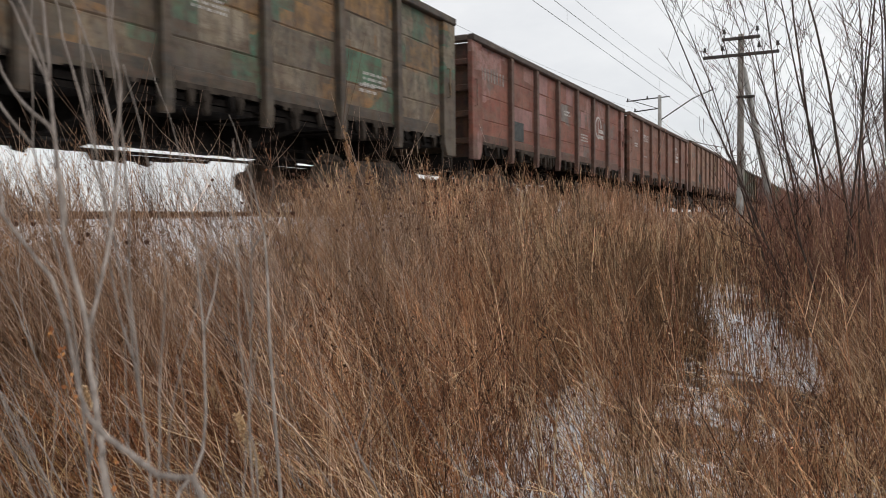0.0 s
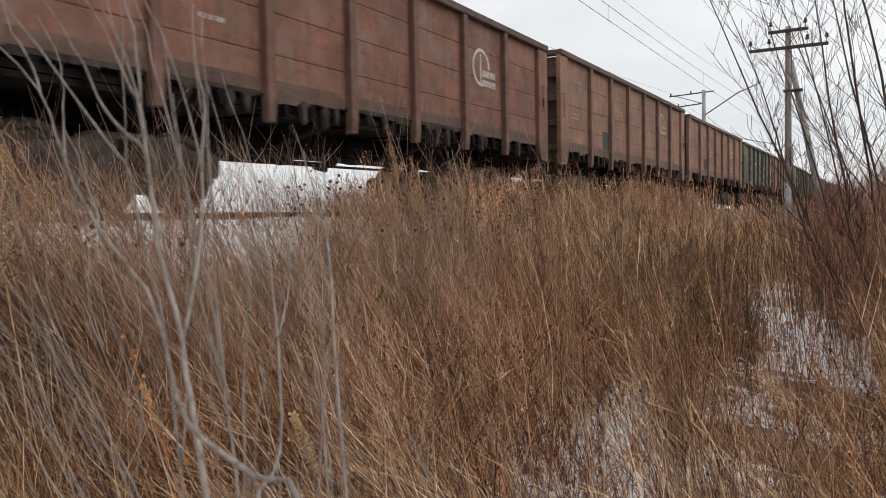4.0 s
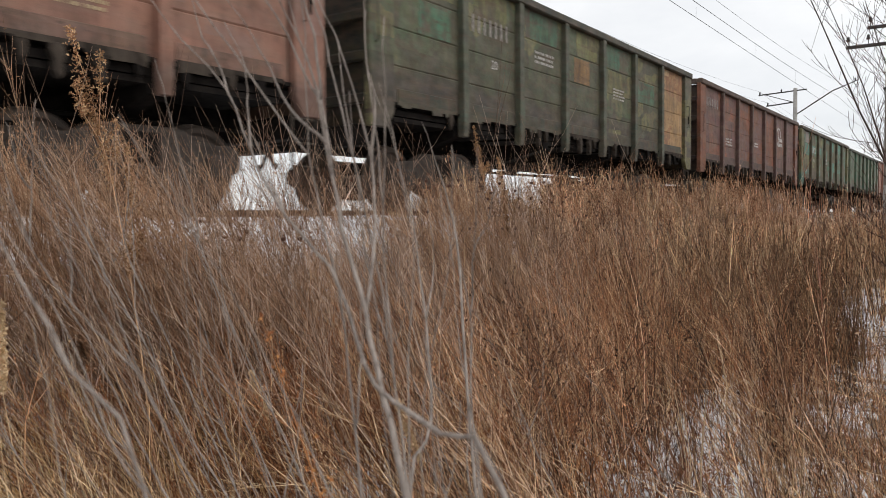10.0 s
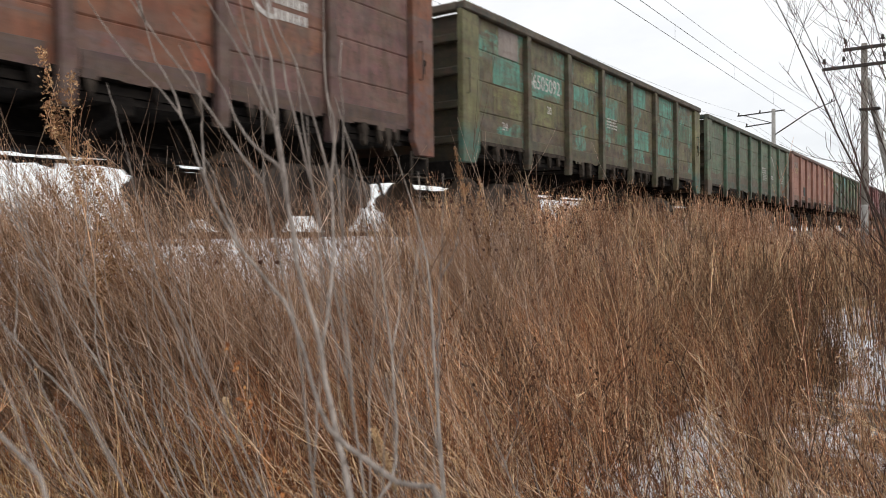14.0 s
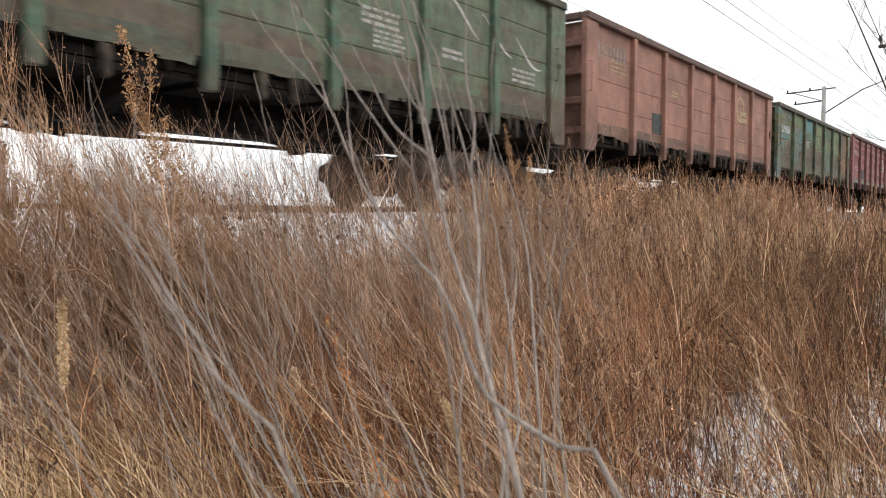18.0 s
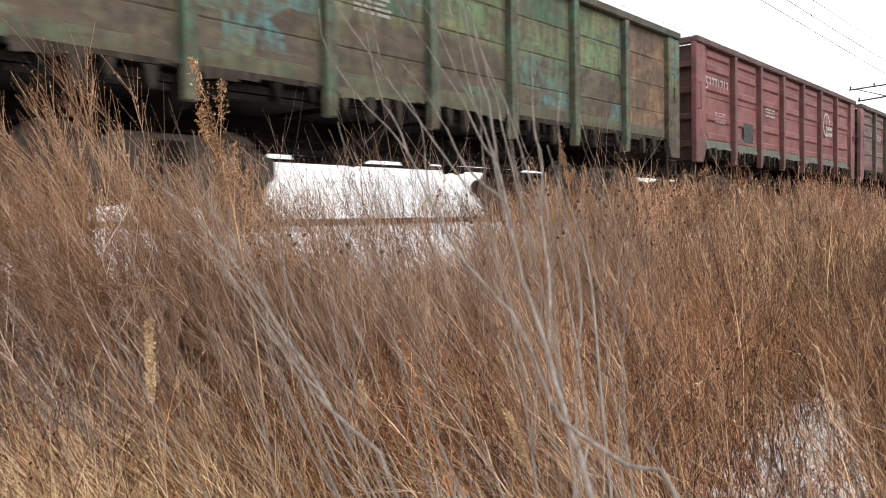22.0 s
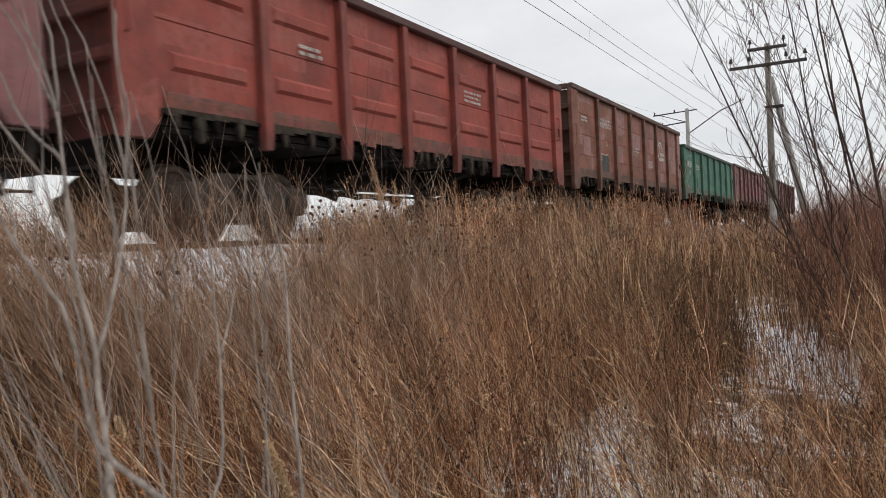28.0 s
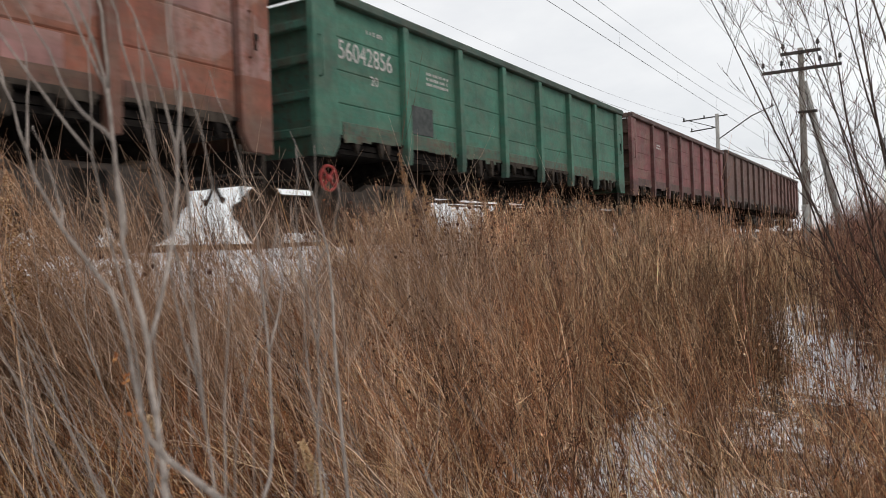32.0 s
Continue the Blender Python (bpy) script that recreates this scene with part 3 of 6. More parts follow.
def letters(words, size):
    key = (words, size)
    if key not in TEXTS:
        cu = bpy.data.curves.new("letters", "FONT")
        cu.body, cu.size, cu.extrude, cu.align_x = words, size, 0.002, "CENTER"
        ob = bpy.data.objects.new("letters", cu)
        me = bpy.data.meshes.new_from_object(ob)
        bpy.data.objects.remove(ob)
        TEXTS[key] = me
    return TEXTS[key]


def bars_mesh(rows, width, h, gap, seed):
    """Small stencilled lines that cannot be read."""
    r = random.Random(seed)
    bm = bmesh.new()
    for k in range(rows):
        y = -width / 2
        while y < width / 2 - 0.03:
            w = r.uniform(0.018, 0.045)
            add_box(bm, 1.457, 1.461, y, min(y + w, width / 2), -k * (h + gap), -k * (h + gap) + h)
            y += w + r.choice((0.02, 0.022, 0.06))
    return finish(bm, "stencil_marking")


def scrawl_mesh(k):
    """A loose pale brush stroke."""
    bm = bmesh.new()
    y0, z0, n = 3.1 + 0.95 * k, 2.75 - 0.08 * k, 10
    for i in range(n):
        pts = [(y0 + 0.85 * a, z0 + 0.28 * math.cos(2.6 * a + 0.5 * k), 0.03 * math.sin(math.pi * min(max(a, 0.08), 0.92))) for a in (i / n, (i + 1) / n)]
        (ya, za, wa), (yb, zb, wb) = pts
        bm.faces.new([bm.verts.new((1.4595, y, z)) for y, z in ((ya, za - wa), (yb, zb - wb), (yb, zb + wb), (ya, za + wa))])
    bmesh.ops.remove_doubles(bm, verts=bm.verts[:], dist=0.0005)
    return finish(bm, "scrawl")


SCRAWL = [scrawl_mesh(k) for k in range(3)]
FIGURE = box_mesh("figure", [(1.457, 1.461, 0.01, 0.07, 0, 0.27)])


def emblem_mesh():
    """A ring that is open to one side, an upright bar and two lines of blocks."""
    bm = bmesh.new()
    n = 28
    for k in range(n):
        a0, a1 = (math.radians(-60 + 290 * (k + j) / n + 60) for j in (0, 1))
        pts = [(r * math.cos(a), r * math.sin(a)) for r, a in ((0.36, a0), (0.36, a1), (0.30, a1), (0.30, a0))]
        lo = [bm.verts.new((1.457, y, z)) for y, z in pts]
        hi = [bm.verts.new((1.461, y, z)) for y, z in pts]
        bm.faces.new(hi)
        for i in range(4):
            bm.faces.new((lo[i], lo[(i + 1) % 4], hi[(i + 1) % 4], hi[i]))
    add_box(bm, 1.457, 1.461, -0.05, 0.0, -0.34, 0.26)
    for row, z in enumerate((-0.16, -0.34)):
        y = 0.05
        while y < 0.55:
            add_box(bm, 1.457, 1.461, y, y + 0.07, z, z + 0.12)
            y += 0.095
    return finish(bm, "emblem")


EMBLEM = emblem_mesh()
LINES = [bars_mesh(2, 0.5, 0.05, 0.04, 1), bars_mesh(3, 0.7, 0.045, 0.04, 2), bars_mesh(1, 0.4, 0.06, 0.0, 3), bars_mesh(4, 0.6, 0.035, 0.03, 4)]


def build_wagon(k, colour, label, patches=(), amount=0.0, rust=0.35, dust=0.3, ribs=False, sill=None, number="", board=False, emblem=None, ink=None, odd=None, small=(), brake=None, posts=None, tall=3.66, number_z=2.66, emblem_z=2.62, age=0.25, low=None, corner=None, scrawl=False, fields=()):
    """A four-axle open gondola; its origin lies on the rails under its middle."""
    r = random.Random(100 + k)
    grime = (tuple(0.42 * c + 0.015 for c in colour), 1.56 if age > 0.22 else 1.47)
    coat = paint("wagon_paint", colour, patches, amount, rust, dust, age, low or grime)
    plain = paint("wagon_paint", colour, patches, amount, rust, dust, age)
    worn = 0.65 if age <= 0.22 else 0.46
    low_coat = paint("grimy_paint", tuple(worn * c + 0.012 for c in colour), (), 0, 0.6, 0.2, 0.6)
    # End walls: side colour darkened for the shade between wagons, plus rust blotches.
    end_coat = paint("shaded_end_paint", tuple((0.8 if age <= 0.15 else 0.42 if age < 0.4 else 0.22) * c + 0.006 for c in colour), (), 0, 0.5, 0.1, 0.7 if age > 0.15 else 0.3)
    # Chords: about 0.3 of the post colour where given, else of the wagon's.
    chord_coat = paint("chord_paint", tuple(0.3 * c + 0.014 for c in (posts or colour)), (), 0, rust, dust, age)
    up = tall - 3.66
    grow = Matrix.Translation((0, 0, -1.46 * up / 2.07)) @ Matrix.Diagonal((1, 1, 1 + up / 2.07, 1))
    post_coat = paint("post_paint", posts or tuple(0.62 * c + 0.012 for c in colour), (), 0, rust, dust, age, (grime[0], 1.36)) if posts or age > 0.22 else coat
    wagon = thing("freight_wagon", label, "freight wagon", pose(AXIS, 0, RAIL), "wagons of the train")
    for i, y in enumerate(BAYS):
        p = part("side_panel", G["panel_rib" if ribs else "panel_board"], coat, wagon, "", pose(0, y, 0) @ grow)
        if odd and i in odd:
            p.material_slots[0].material = odd[i][0]
            tagged(p, odd[i][1])
        for f in ((0.28, 0.74) if ribs == 2 else (0.1, 0.3, 0.6, 0.8, 0.94) if ribs else ()):
            part("pressing", G["wide_pressing" if ribs == 2 else "pressing"], odd[i][0] if odd and i in odd else plain, p, "", pose(0, 0, 1.46 + 2.07 * f))
    part("far_side", G["far_side"], coat, wagon, "", grow)
    for y in POSTS:
        part("side_post", G["post"], post_coat, wagon, "", pose(0, y, 0) @ grow)
    for s in (1, -1):
        turn = pose(0, 0, 0, 0, 0, 0 if s > 0 else 180)
        part("corner_plate", G["corner"], corner or coat, wagon, "", (Matrix.Translation((0, 6.30, 0)) if s > 0 else Matrix.Translation((0, -6.30, 0)) @ Matrix.Diagonal((1, -1, 1, 1))) @ grow)
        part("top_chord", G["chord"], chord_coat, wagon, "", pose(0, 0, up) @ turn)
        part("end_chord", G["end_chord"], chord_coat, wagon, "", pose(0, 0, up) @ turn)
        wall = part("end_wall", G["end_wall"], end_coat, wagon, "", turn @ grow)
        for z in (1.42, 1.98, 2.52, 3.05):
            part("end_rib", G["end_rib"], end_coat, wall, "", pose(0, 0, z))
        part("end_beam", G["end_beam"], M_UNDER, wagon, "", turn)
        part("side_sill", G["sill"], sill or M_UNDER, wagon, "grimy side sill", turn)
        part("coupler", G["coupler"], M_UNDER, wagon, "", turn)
        part("brake_hose", G["hose"], M_RUBBER, wagon, "black rubber hose", turn)
        part("grab_rail", G["grab"], coat, wagon, "", Matrix.Translation((-0.01, s * 6.32, 0)))
    part("towing_hook", G["hook"], M_UNDER, wagon, "", Matrix.Translation((-0.005, 6.3, 0)))
    part("step_ladder", G["ladder"], M_SILL, wagon, "", Matrix.Translation((0, 6.2, 0)))
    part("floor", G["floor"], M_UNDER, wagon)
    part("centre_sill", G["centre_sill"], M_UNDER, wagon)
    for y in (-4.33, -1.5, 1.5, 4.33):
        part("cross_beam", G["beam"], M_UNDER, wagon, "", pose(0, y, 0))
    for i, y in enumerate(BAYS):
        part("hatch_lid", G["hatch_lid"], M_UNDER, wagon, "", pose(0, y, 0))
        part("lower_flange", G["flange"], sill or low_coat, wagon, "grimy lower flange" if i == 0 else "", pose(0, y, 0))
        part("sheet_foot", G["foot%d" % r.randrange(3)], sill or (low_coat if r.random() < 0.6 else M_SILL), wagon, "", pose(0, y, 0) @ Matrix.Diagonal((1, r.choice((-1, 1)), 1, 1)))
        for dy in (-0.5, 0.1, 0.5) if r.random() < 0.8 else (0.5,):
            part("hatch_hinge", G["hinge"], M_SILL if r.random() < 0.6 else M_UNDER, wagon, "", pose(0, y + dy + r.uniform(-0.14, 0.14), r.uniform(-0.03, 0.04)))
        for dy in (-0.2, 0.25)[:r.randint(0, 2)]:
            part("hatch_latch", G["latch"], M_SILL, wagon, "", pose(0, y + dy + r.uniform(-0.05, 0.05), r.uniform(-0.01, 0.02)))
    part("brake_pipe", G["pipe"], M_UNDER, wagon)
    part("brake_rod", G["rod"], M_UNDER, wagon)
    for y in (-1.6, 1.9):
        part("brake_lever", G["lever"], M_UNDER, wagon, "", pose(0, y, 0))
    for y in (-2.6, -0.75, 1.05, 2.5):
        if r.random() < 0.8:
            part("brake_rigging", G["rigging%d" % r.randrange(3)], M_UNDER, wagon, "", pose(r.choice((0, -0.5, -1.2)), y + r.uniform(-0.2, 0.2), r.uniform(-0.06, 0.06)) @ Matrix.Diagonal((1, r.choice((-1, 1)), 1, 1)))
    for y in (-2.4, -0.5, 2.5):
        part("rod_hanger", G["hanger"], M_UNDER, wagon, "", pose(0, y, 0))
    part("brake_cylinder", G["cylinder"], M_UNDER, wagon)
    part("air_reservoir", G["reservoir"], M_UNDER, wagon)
    if brake:
        part("handbrake_wheel", G["brake_wheel"], brake, wagon, "spoked handbrake wheel", pose(1.42, -6.2, 0.86))
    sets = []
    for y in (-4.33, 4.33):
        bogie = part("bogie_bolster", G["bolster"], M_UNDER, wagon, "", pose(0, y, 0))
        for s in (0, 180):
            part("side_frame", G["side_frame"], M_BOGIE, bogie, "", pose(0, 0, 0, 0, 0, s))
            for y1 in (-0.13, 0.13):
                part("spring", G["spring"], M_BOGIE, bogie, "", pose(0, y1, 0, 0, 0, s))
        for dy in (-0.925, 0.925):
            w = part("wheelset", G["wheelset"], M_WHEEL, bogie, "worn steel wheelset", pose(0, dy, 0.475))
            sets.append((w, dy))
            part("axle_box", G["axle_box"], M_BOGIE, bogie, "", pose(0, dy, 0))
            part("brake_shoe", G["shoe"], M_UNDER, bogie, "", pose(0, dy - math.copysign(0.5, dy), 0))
    ink = ink or M_WHITE
    out = 0.019 if ribs else 0.0
    if number:
        bay = 0 if not isinstance(number, tuple) else number[1]
        words = number if not isinstance(number, tuple) else number[0]
        if words == "bars":
            for q in range(8):
                part("figure", FIGURE, M_FAINT, wagon, "worn painted figure", pose(out, BAYS[bay] - 0.74 + 0.17 * q, number_z))
        else:
            for q, figure in enumerate(words):
                part("figure", letters(figure, 0.385), ink, wagon, "painted figure", Matrix.Translation((1.458 + out, BAYS[bay] - 0.08 + (q - 3.5) * 0.166, number_z)) @ ON_SIDE @ Matrix.Diagonal((0.86, 1, 1, 1)))
    if board:
        part("stencil_board", G["stencil"], M_BOARD, wagon, "dark stencil board", pose(out, BAYS[1] + board, 0))
    if emblem is not None:
        part("emblem", EMBLEM, ink, wagon, "open ring with two lines of blocks", pose(out, BAYS[emblem] - 0.1, emblem_z))
    for bay, row, y0, y1, key in fields:
        a = 1.46 + 0.5175 * row
        me = box_mesh("paint_patch", [(1.4545, 1.4572, y0, y1, a + 0.016, a + 0.49)])
        part("paint_patch", me, FIELDS[key][0], wagon, FIELDS[key][1], pose(0, BAYS[bay], 0) @ grow)
    if scrawl:
        for me in SCRAWL:
            part("scrawl", me, ink, wagon, "pale loose brush stroke")
    for bay, z, kind in small:
        if isinstance(kind, str):
            part("painted_number", letters(kind, 0.2), ink, wagon, "", Matrix.Translation((1.458 + out, BAYS[bay] + 0.1, z)) @ ON_SIDE)
        else:
            tagged(part("stencil_marking", LINES[kind], ink, wagon, "", pose(out, BAYS[bay] + r.uniform(-0.2, 0.2), z)), kind="stuff")
    return wagon, sets


FIELDS = {
    "pink": (paint("pink_patch", (0.36, 0.175, 0.16), (), 0, 0.15, 0.3, 0.2), "faded pink paint patch"),
    "grey": (paint("grey_patch", (0.26, 0.22, 0.2), (), 0, 0.2, 0.3, 0.3), "pale grey paint patch"),
    "teal": (paint("teal_patch", (0.1, 0.33, 0.25), ((0.13, 0.13, 0.07),), 0.18, 0.4, 0.2, 0.55), "chipped turquoise paint patch"),
    "blue": (paint("blue_patch", (0.09, 0.3, 0.3), ((0.12, 0.13, 0.08),), 0.18, 0.4, 0.2, 0.5), "chipped blue-green paint patch"),
    "green": (paint("green_patch", (0.06, 0.17, 0.1), ((0.1, 0.08, 0.055),), 0.2, 0.5, 0.2, 0.6), "old green paint patch"),
    "olive": (paint("olive_patch", (0.2, 0.21, 0.08), ((0.1, 0.09, 0.05),), 0.25, 0.5, 0.2, 0.6), "old yellow-green paint patch"),
    "moss": (paint("moss_patch", (0.17, 0.29, 0.13), ((0.1, 0.09, 0.05), (0.24, 0.24, 0.1)), 0.2, 0.5, 0.2, 0.6), "chipped moss-green paint patch"),
    "ochre": (paint("ochre_patch", (0.3, 0.16, 0.055), ((0.1, 0.08, 0.055),), 0.25, 0.5, 0.25, 0.6), "old ochre paint patch"),
    "pale": (paint("pale_patch", (0.3, 0.25, 0.18), ((0.1, 0.08, 0.06),), 0.3, 0.5, 0.3, 0.6), "worn pale paint patch"),
}
PLANK = (paint("peeling_yellow", (0.5, 0.3, 0.13), ((0.3, 0.13, 0.06), (0.56, 0.38, 0.2)), 0.12, 0.35, 0.2, 0.35), "bare yellow-orange replacement boards")
ORANGE = (paint("orange_field", (0.23, 0.075, 0.038), ((0.17, 0.09, 0.085), (0.15, 0.08, 0.075)), 0.2, 0.35, 0.25, 0.35), "faded orange panel")
REDDISH = (paint("red_field", (0.3, 0.075, 0.075), ((0.2, 0.12, 0.12),), 0.25, 0.3, 0.3, 0.4), "faded red panel")
RUST_END = (paint("chipped_orange", (0.33, 0.19, 0.1), ((0.12, 0.06, 0.035), (0.1, 0.07, 0.05)), 0.3, 0.6, 0.2, 0.6), "chipped orange-brown panel")
GREEN_SILL = grained("grey_green_sill", (0.12, 0.13, 0.1), (0.22, 0.23, 0.19), 6, 0.85)
PINK = (0.36, 0.19, 0.17)
TEAL = (0.10, 0.33, 0.25)
WINE = paint("wine_corner", (0.27, 0.105, 0.11), (), 0, 0.2, 0.2, 0.2)
TEAL_FOOT = paint("teal_footed_corner", (0.19, 0.19, 0.085), (), 0, 0.35, 0.2, 0.4, ((0.05, 0.15, 0.115), 1.68))
SPECS = {
    -1: dict(colour=(0.192, 0.092, 0.066), label="brown steel gondola wagon, dusty and scuffed"),
    0: dict(fields=((3, 2, -0.6, 0.2, "green"), (3, 1, -0.3, 0.6, "pale"), (4, 1, -0.66, 0.3, "pale"), (4, 2, -0.2, 0.66, "ochre"), (5, 3, -0.66, 0.66, "ochre"), (5, 2, -0.5, 0.2, "pale"), (5, 1, -0.66, 0.4, "green"), (6, 2, -0.5, 0.5, "ochre"), (2, 2, -0.5, 0.6, "green")), age=0.6, low=((0.085, 0.07, 0.054), 1.95), tall=3.78, posts=(0.07, 0.06, 0.048), colour=(0.097, 0.075, 0.055), label="dark brown gondola wagon with old green and orange paint patches", patches=((0.06, 0.16, 0.10), (0.3, 0.15, 0.05), (0.25, 0.2, 0.14)), amount=0.24, rust=0.5, small=((5, 2.2, 1), (5, 2.0, 0), (3, 2.6, 3))),
    1: dict(fields=((1, 1, -0.66, 0.66, "pink"), (2, 1, -0.66, 0.05, "pink"), (2, 2, -0.66, 0.0, "pink"), (2, 3, -0.66, 0.1, "pink"), (3, 2, -0.45, 0.1, "grey"), (3, 3, 0.0, 0.6, "pink"), (4, 2, -0.3, 0.1, "pink")), posts=(0.135, 0.07, 0.055), age=0.3, number_z=2.84, emblem_z=2.7, tall=3.68, colour=(0.261, 0.082, 0.055), label="rust-red gondola wagon with faded pink repair patches and an emblem", patches=(PINK, (0.16, 0.13, 0.12)), amount=0.13, number="bars", emblem=5, board=-0.27, small=((4, 2.3, 1), (3, 2.8, 0))),
    2: dict(number_z=2.83, emblem_z=2.73, tall=3.7, colour=(0.254, 0.099, 0.063), label="brown-red gondola wagon with white stencils", patches=((0.24, 0.13, 0.1),), amount=0.12, number=("57920351", 1), emblem=5, small=((0, 2.6, 0), (1, 2.2, 2), (0, 3.1, 2)), brake=M_UNDER),
    3: dict(age=0.25, number_z=2.97, emblem_z=2.95, tall=3.8, colour=(0.335, 0.168, 0.108), label="tan-brown gondola wagon with pale yellow stencils and a dark board", patches=((0.28, 0.17, 0.12),), amount=0.1, rust=0.2, ink=M_YELLOW, board=0.6, emblem=5, number="bars", small=((0, 2.35, 0), (2, 2.8, 0))),
    4: dict(age=0.2, number_z=2.92, emblem_z=2.9, tall=3.73, colour=(0.316, 0.152, 0.106), label="dull pinkish-brown gondola wagon with yellow emblem", patches=((0.27, 0.15, 0.12),), amount=0.1, rust=0.2, ink=M_YELLOW, board=0.58, emblem=5, number="bars", small=((2, 2.5, 1), (0, 2.4, 2), (5, 2.0, 3), (3, 2.2, 1))),
    5: dict(fields=((1, 3, -0.5, 0.5, "olive"), (3, 3, -0.3, 0.66, "olive"), (4, 2, -0.5, 0.4, "olive"), (4, 3, -0.6, 0.6, "green"), (5, 2, -0.6, 0.5, "green"), (3, 2, -0.4, 0.3, "ochre"), (0, 2, -0.2, 0.6, "green"), (2, 3, -0.6, 0.6, "green")), number=("bars", 1), number_z=2.8, age=0.5, colour=(0.075, 0.088, 0.052), label="dark olive green gondola wagon with one bare orange panel", patches=((0.09, 0.13, 0.065), (0.2, 0.19, 0.075)), amount=0.24, rust=0.3, odd={6: PLANK}, posts=(0.075, 0.1, 0.07), low=((0.045, 0.041, 0.034), 1.9), small=((1, 2.3, "20"), (2, 2.8, 1), (4, 2.6, 3))),
    6: dict(age=0.55, emblem_z=2.82, tall=3.68, colour=(0.185, 0.083, 0.08), label="purple-brown gondola wagon with orange rust fields and an emblem", patches=((0.3, 0.085, 0.035), (0.24, 0.09, 0.05)), amount=0.12, rust=0.5, odd={2: ORANGE, 3: ORANGE, 4: ORANGE}, corner=ORANGE[0], emblem=5, number=("bars", 0), number_z=3.0, small=((1, 2.2, 1), (3, 2.3, 0))),
    7: dict(fields=((0, 2, -0.3, 0.66, "teal"), (0, 3, -0.1, 0.6, "grey"), (1, 2, -0.6, 0.66, "teal"), (2, 2, -0.5, 0.5, "teal"), (3, 2, -0.66, 0.2, "teal"), (3, 1, 0.0, 0.6, "green"), (4, 1, -0.5, 0.5, "teal"), (5, 1, -0.6, 0.4, "teal"), (5, 3, -0.4, 0.6, "teal"), (4, 3, -0.6, 0.3, "teal"), (6, 2, -0.5, 0.5, "green"), (1, 1, -0.5, 0.3, "olive"), (2, 3, -0.5, 0.6, "olive"), (0, 1, -0.3, 0.6, "olive")), age=0.75, posts=(0.085, 0.095, 0.055), low=((0.1, 0.078, 0.05), 1.9), corner=TEAL_FOOT, colour=(0.15, 0.155, 0.078), label="weathered olive gondola wagon with turquoise paint patches", patches=(TEAL, (0.085, 0.3, 0.23)), amount=0.22, rust=0.55, ink=M_WHITE, number=("56505092", 1), small=((0, 1.75, "24"), (1, 2.25, "20"), (3, 2.5, 3))),
    8: dict(age=0.45, tall=3.6, colour=(0.117, 0.172, 0.112), label="dark green gondola wagon with pale scrawls", patches=((0.12, 0.2, 0.12),), amount=0.2, rust=0.3, scrawl=True, posts=(0.075, 0.17, 0.11), low=((0.1, 0.076, 0.052), 1.95), small=((4, 2.45, 1), (4, 2.2, 3), (5, 2.2, 0), (6, 2.2, 1))),
    9: dict(age=0.15, emblem_z=2.9, colour=(0.37, 0.18, 0.132), label="salmon-brown gondola wagon with yellow stencils and a dark board", rust=0.15, dust=0.2, ink=M_YELLOW, board=0.6, emblem=5, number="bars", number_z=2.95, small=((2, 2.7, 0), (0, 2.9, 1), (5, 2.0, 3))),
    10: dict(fields=((0, 2, -0.6, 0.5, "blue"), (1, 2, -0.3, 0.66, "blue"), (1, 3, -0.5, 0.5, "moss"), (2, 3, -0.6, 0.6, "blue"), (2, 2, -0.3, 0.5, "green"), (3, 2, -0.66, 0.6, "moss"), (3, 3, -0.6, 0.6, "moss"), (4, 2, -0.5, 0.66, "moss"), (4, 3, -0.6, 0.6, "green"), (5, 2, -0.6, 0.66, "moss"), (5, 3, -0.6, 0.6, "moss")), age=0.8, number_z=2.69, tall=3.6, posts=(0.08, 0.175, 0.11), low=((0.062, 0.046, 0.034), 2.4), odd={6: RUST_END}, colour=(0.18, 0.22, 0.11), label="blotchy green gondola wagon with turquoise patches and rust", patches=((0.08, 0.27, 0.27), (0.1, 0.2, 0.12)), amount=0.2, rust=0.6, number="55294664", small=((0, 2.3, "2"), (2, 2.6, 3))),
    11: dict(number_z=2.7, emblem_z=2.66, tall=3.72, colour=(0.3, 0.094, 0.096), label="maroon ribbed gondola wagon with white numbers and grey-green sill", patches=((0.3, 0.11, 0.11),), amount=0.14, rust=0.2, ribs=True, sill=GREEN_SILL, number="53771713", emblem=5, board=0.1, small=((2, 2.6, 1), (0, 2.2, 3))),
    12: dict(age=0.6, number_z=2.75, tall=3.72, corner=WINE, colour=(0.232, 0.116, 0.116), label="grey-maroon ribbed gondola wagon with faded red panels", patches=((0.26, 0.06, 0.06), (0.2, 0.17, 0.17)), amount=0.2, rust=0.3, ribs=True, posts=(0.13, 0.115, 0.105), odd={4: REDDISH, 6: REDDISH}, number="bars", small=((1, 2.8, 1), (2, 2.4, 0))),
    13: dict(age=0.12, tall=3.6, posts=(0.26, 0.058, 0.045), colour=(0.355, 0.066, 0.048), label="bright orange-red ribbed gondola wagon", patches=((0.36, 0.09, 0.07),), amount=0.15, rust=0.16, dust=0.06, ribs=2, small=((4, 2.7, 1), (1, 2.6, 0))),
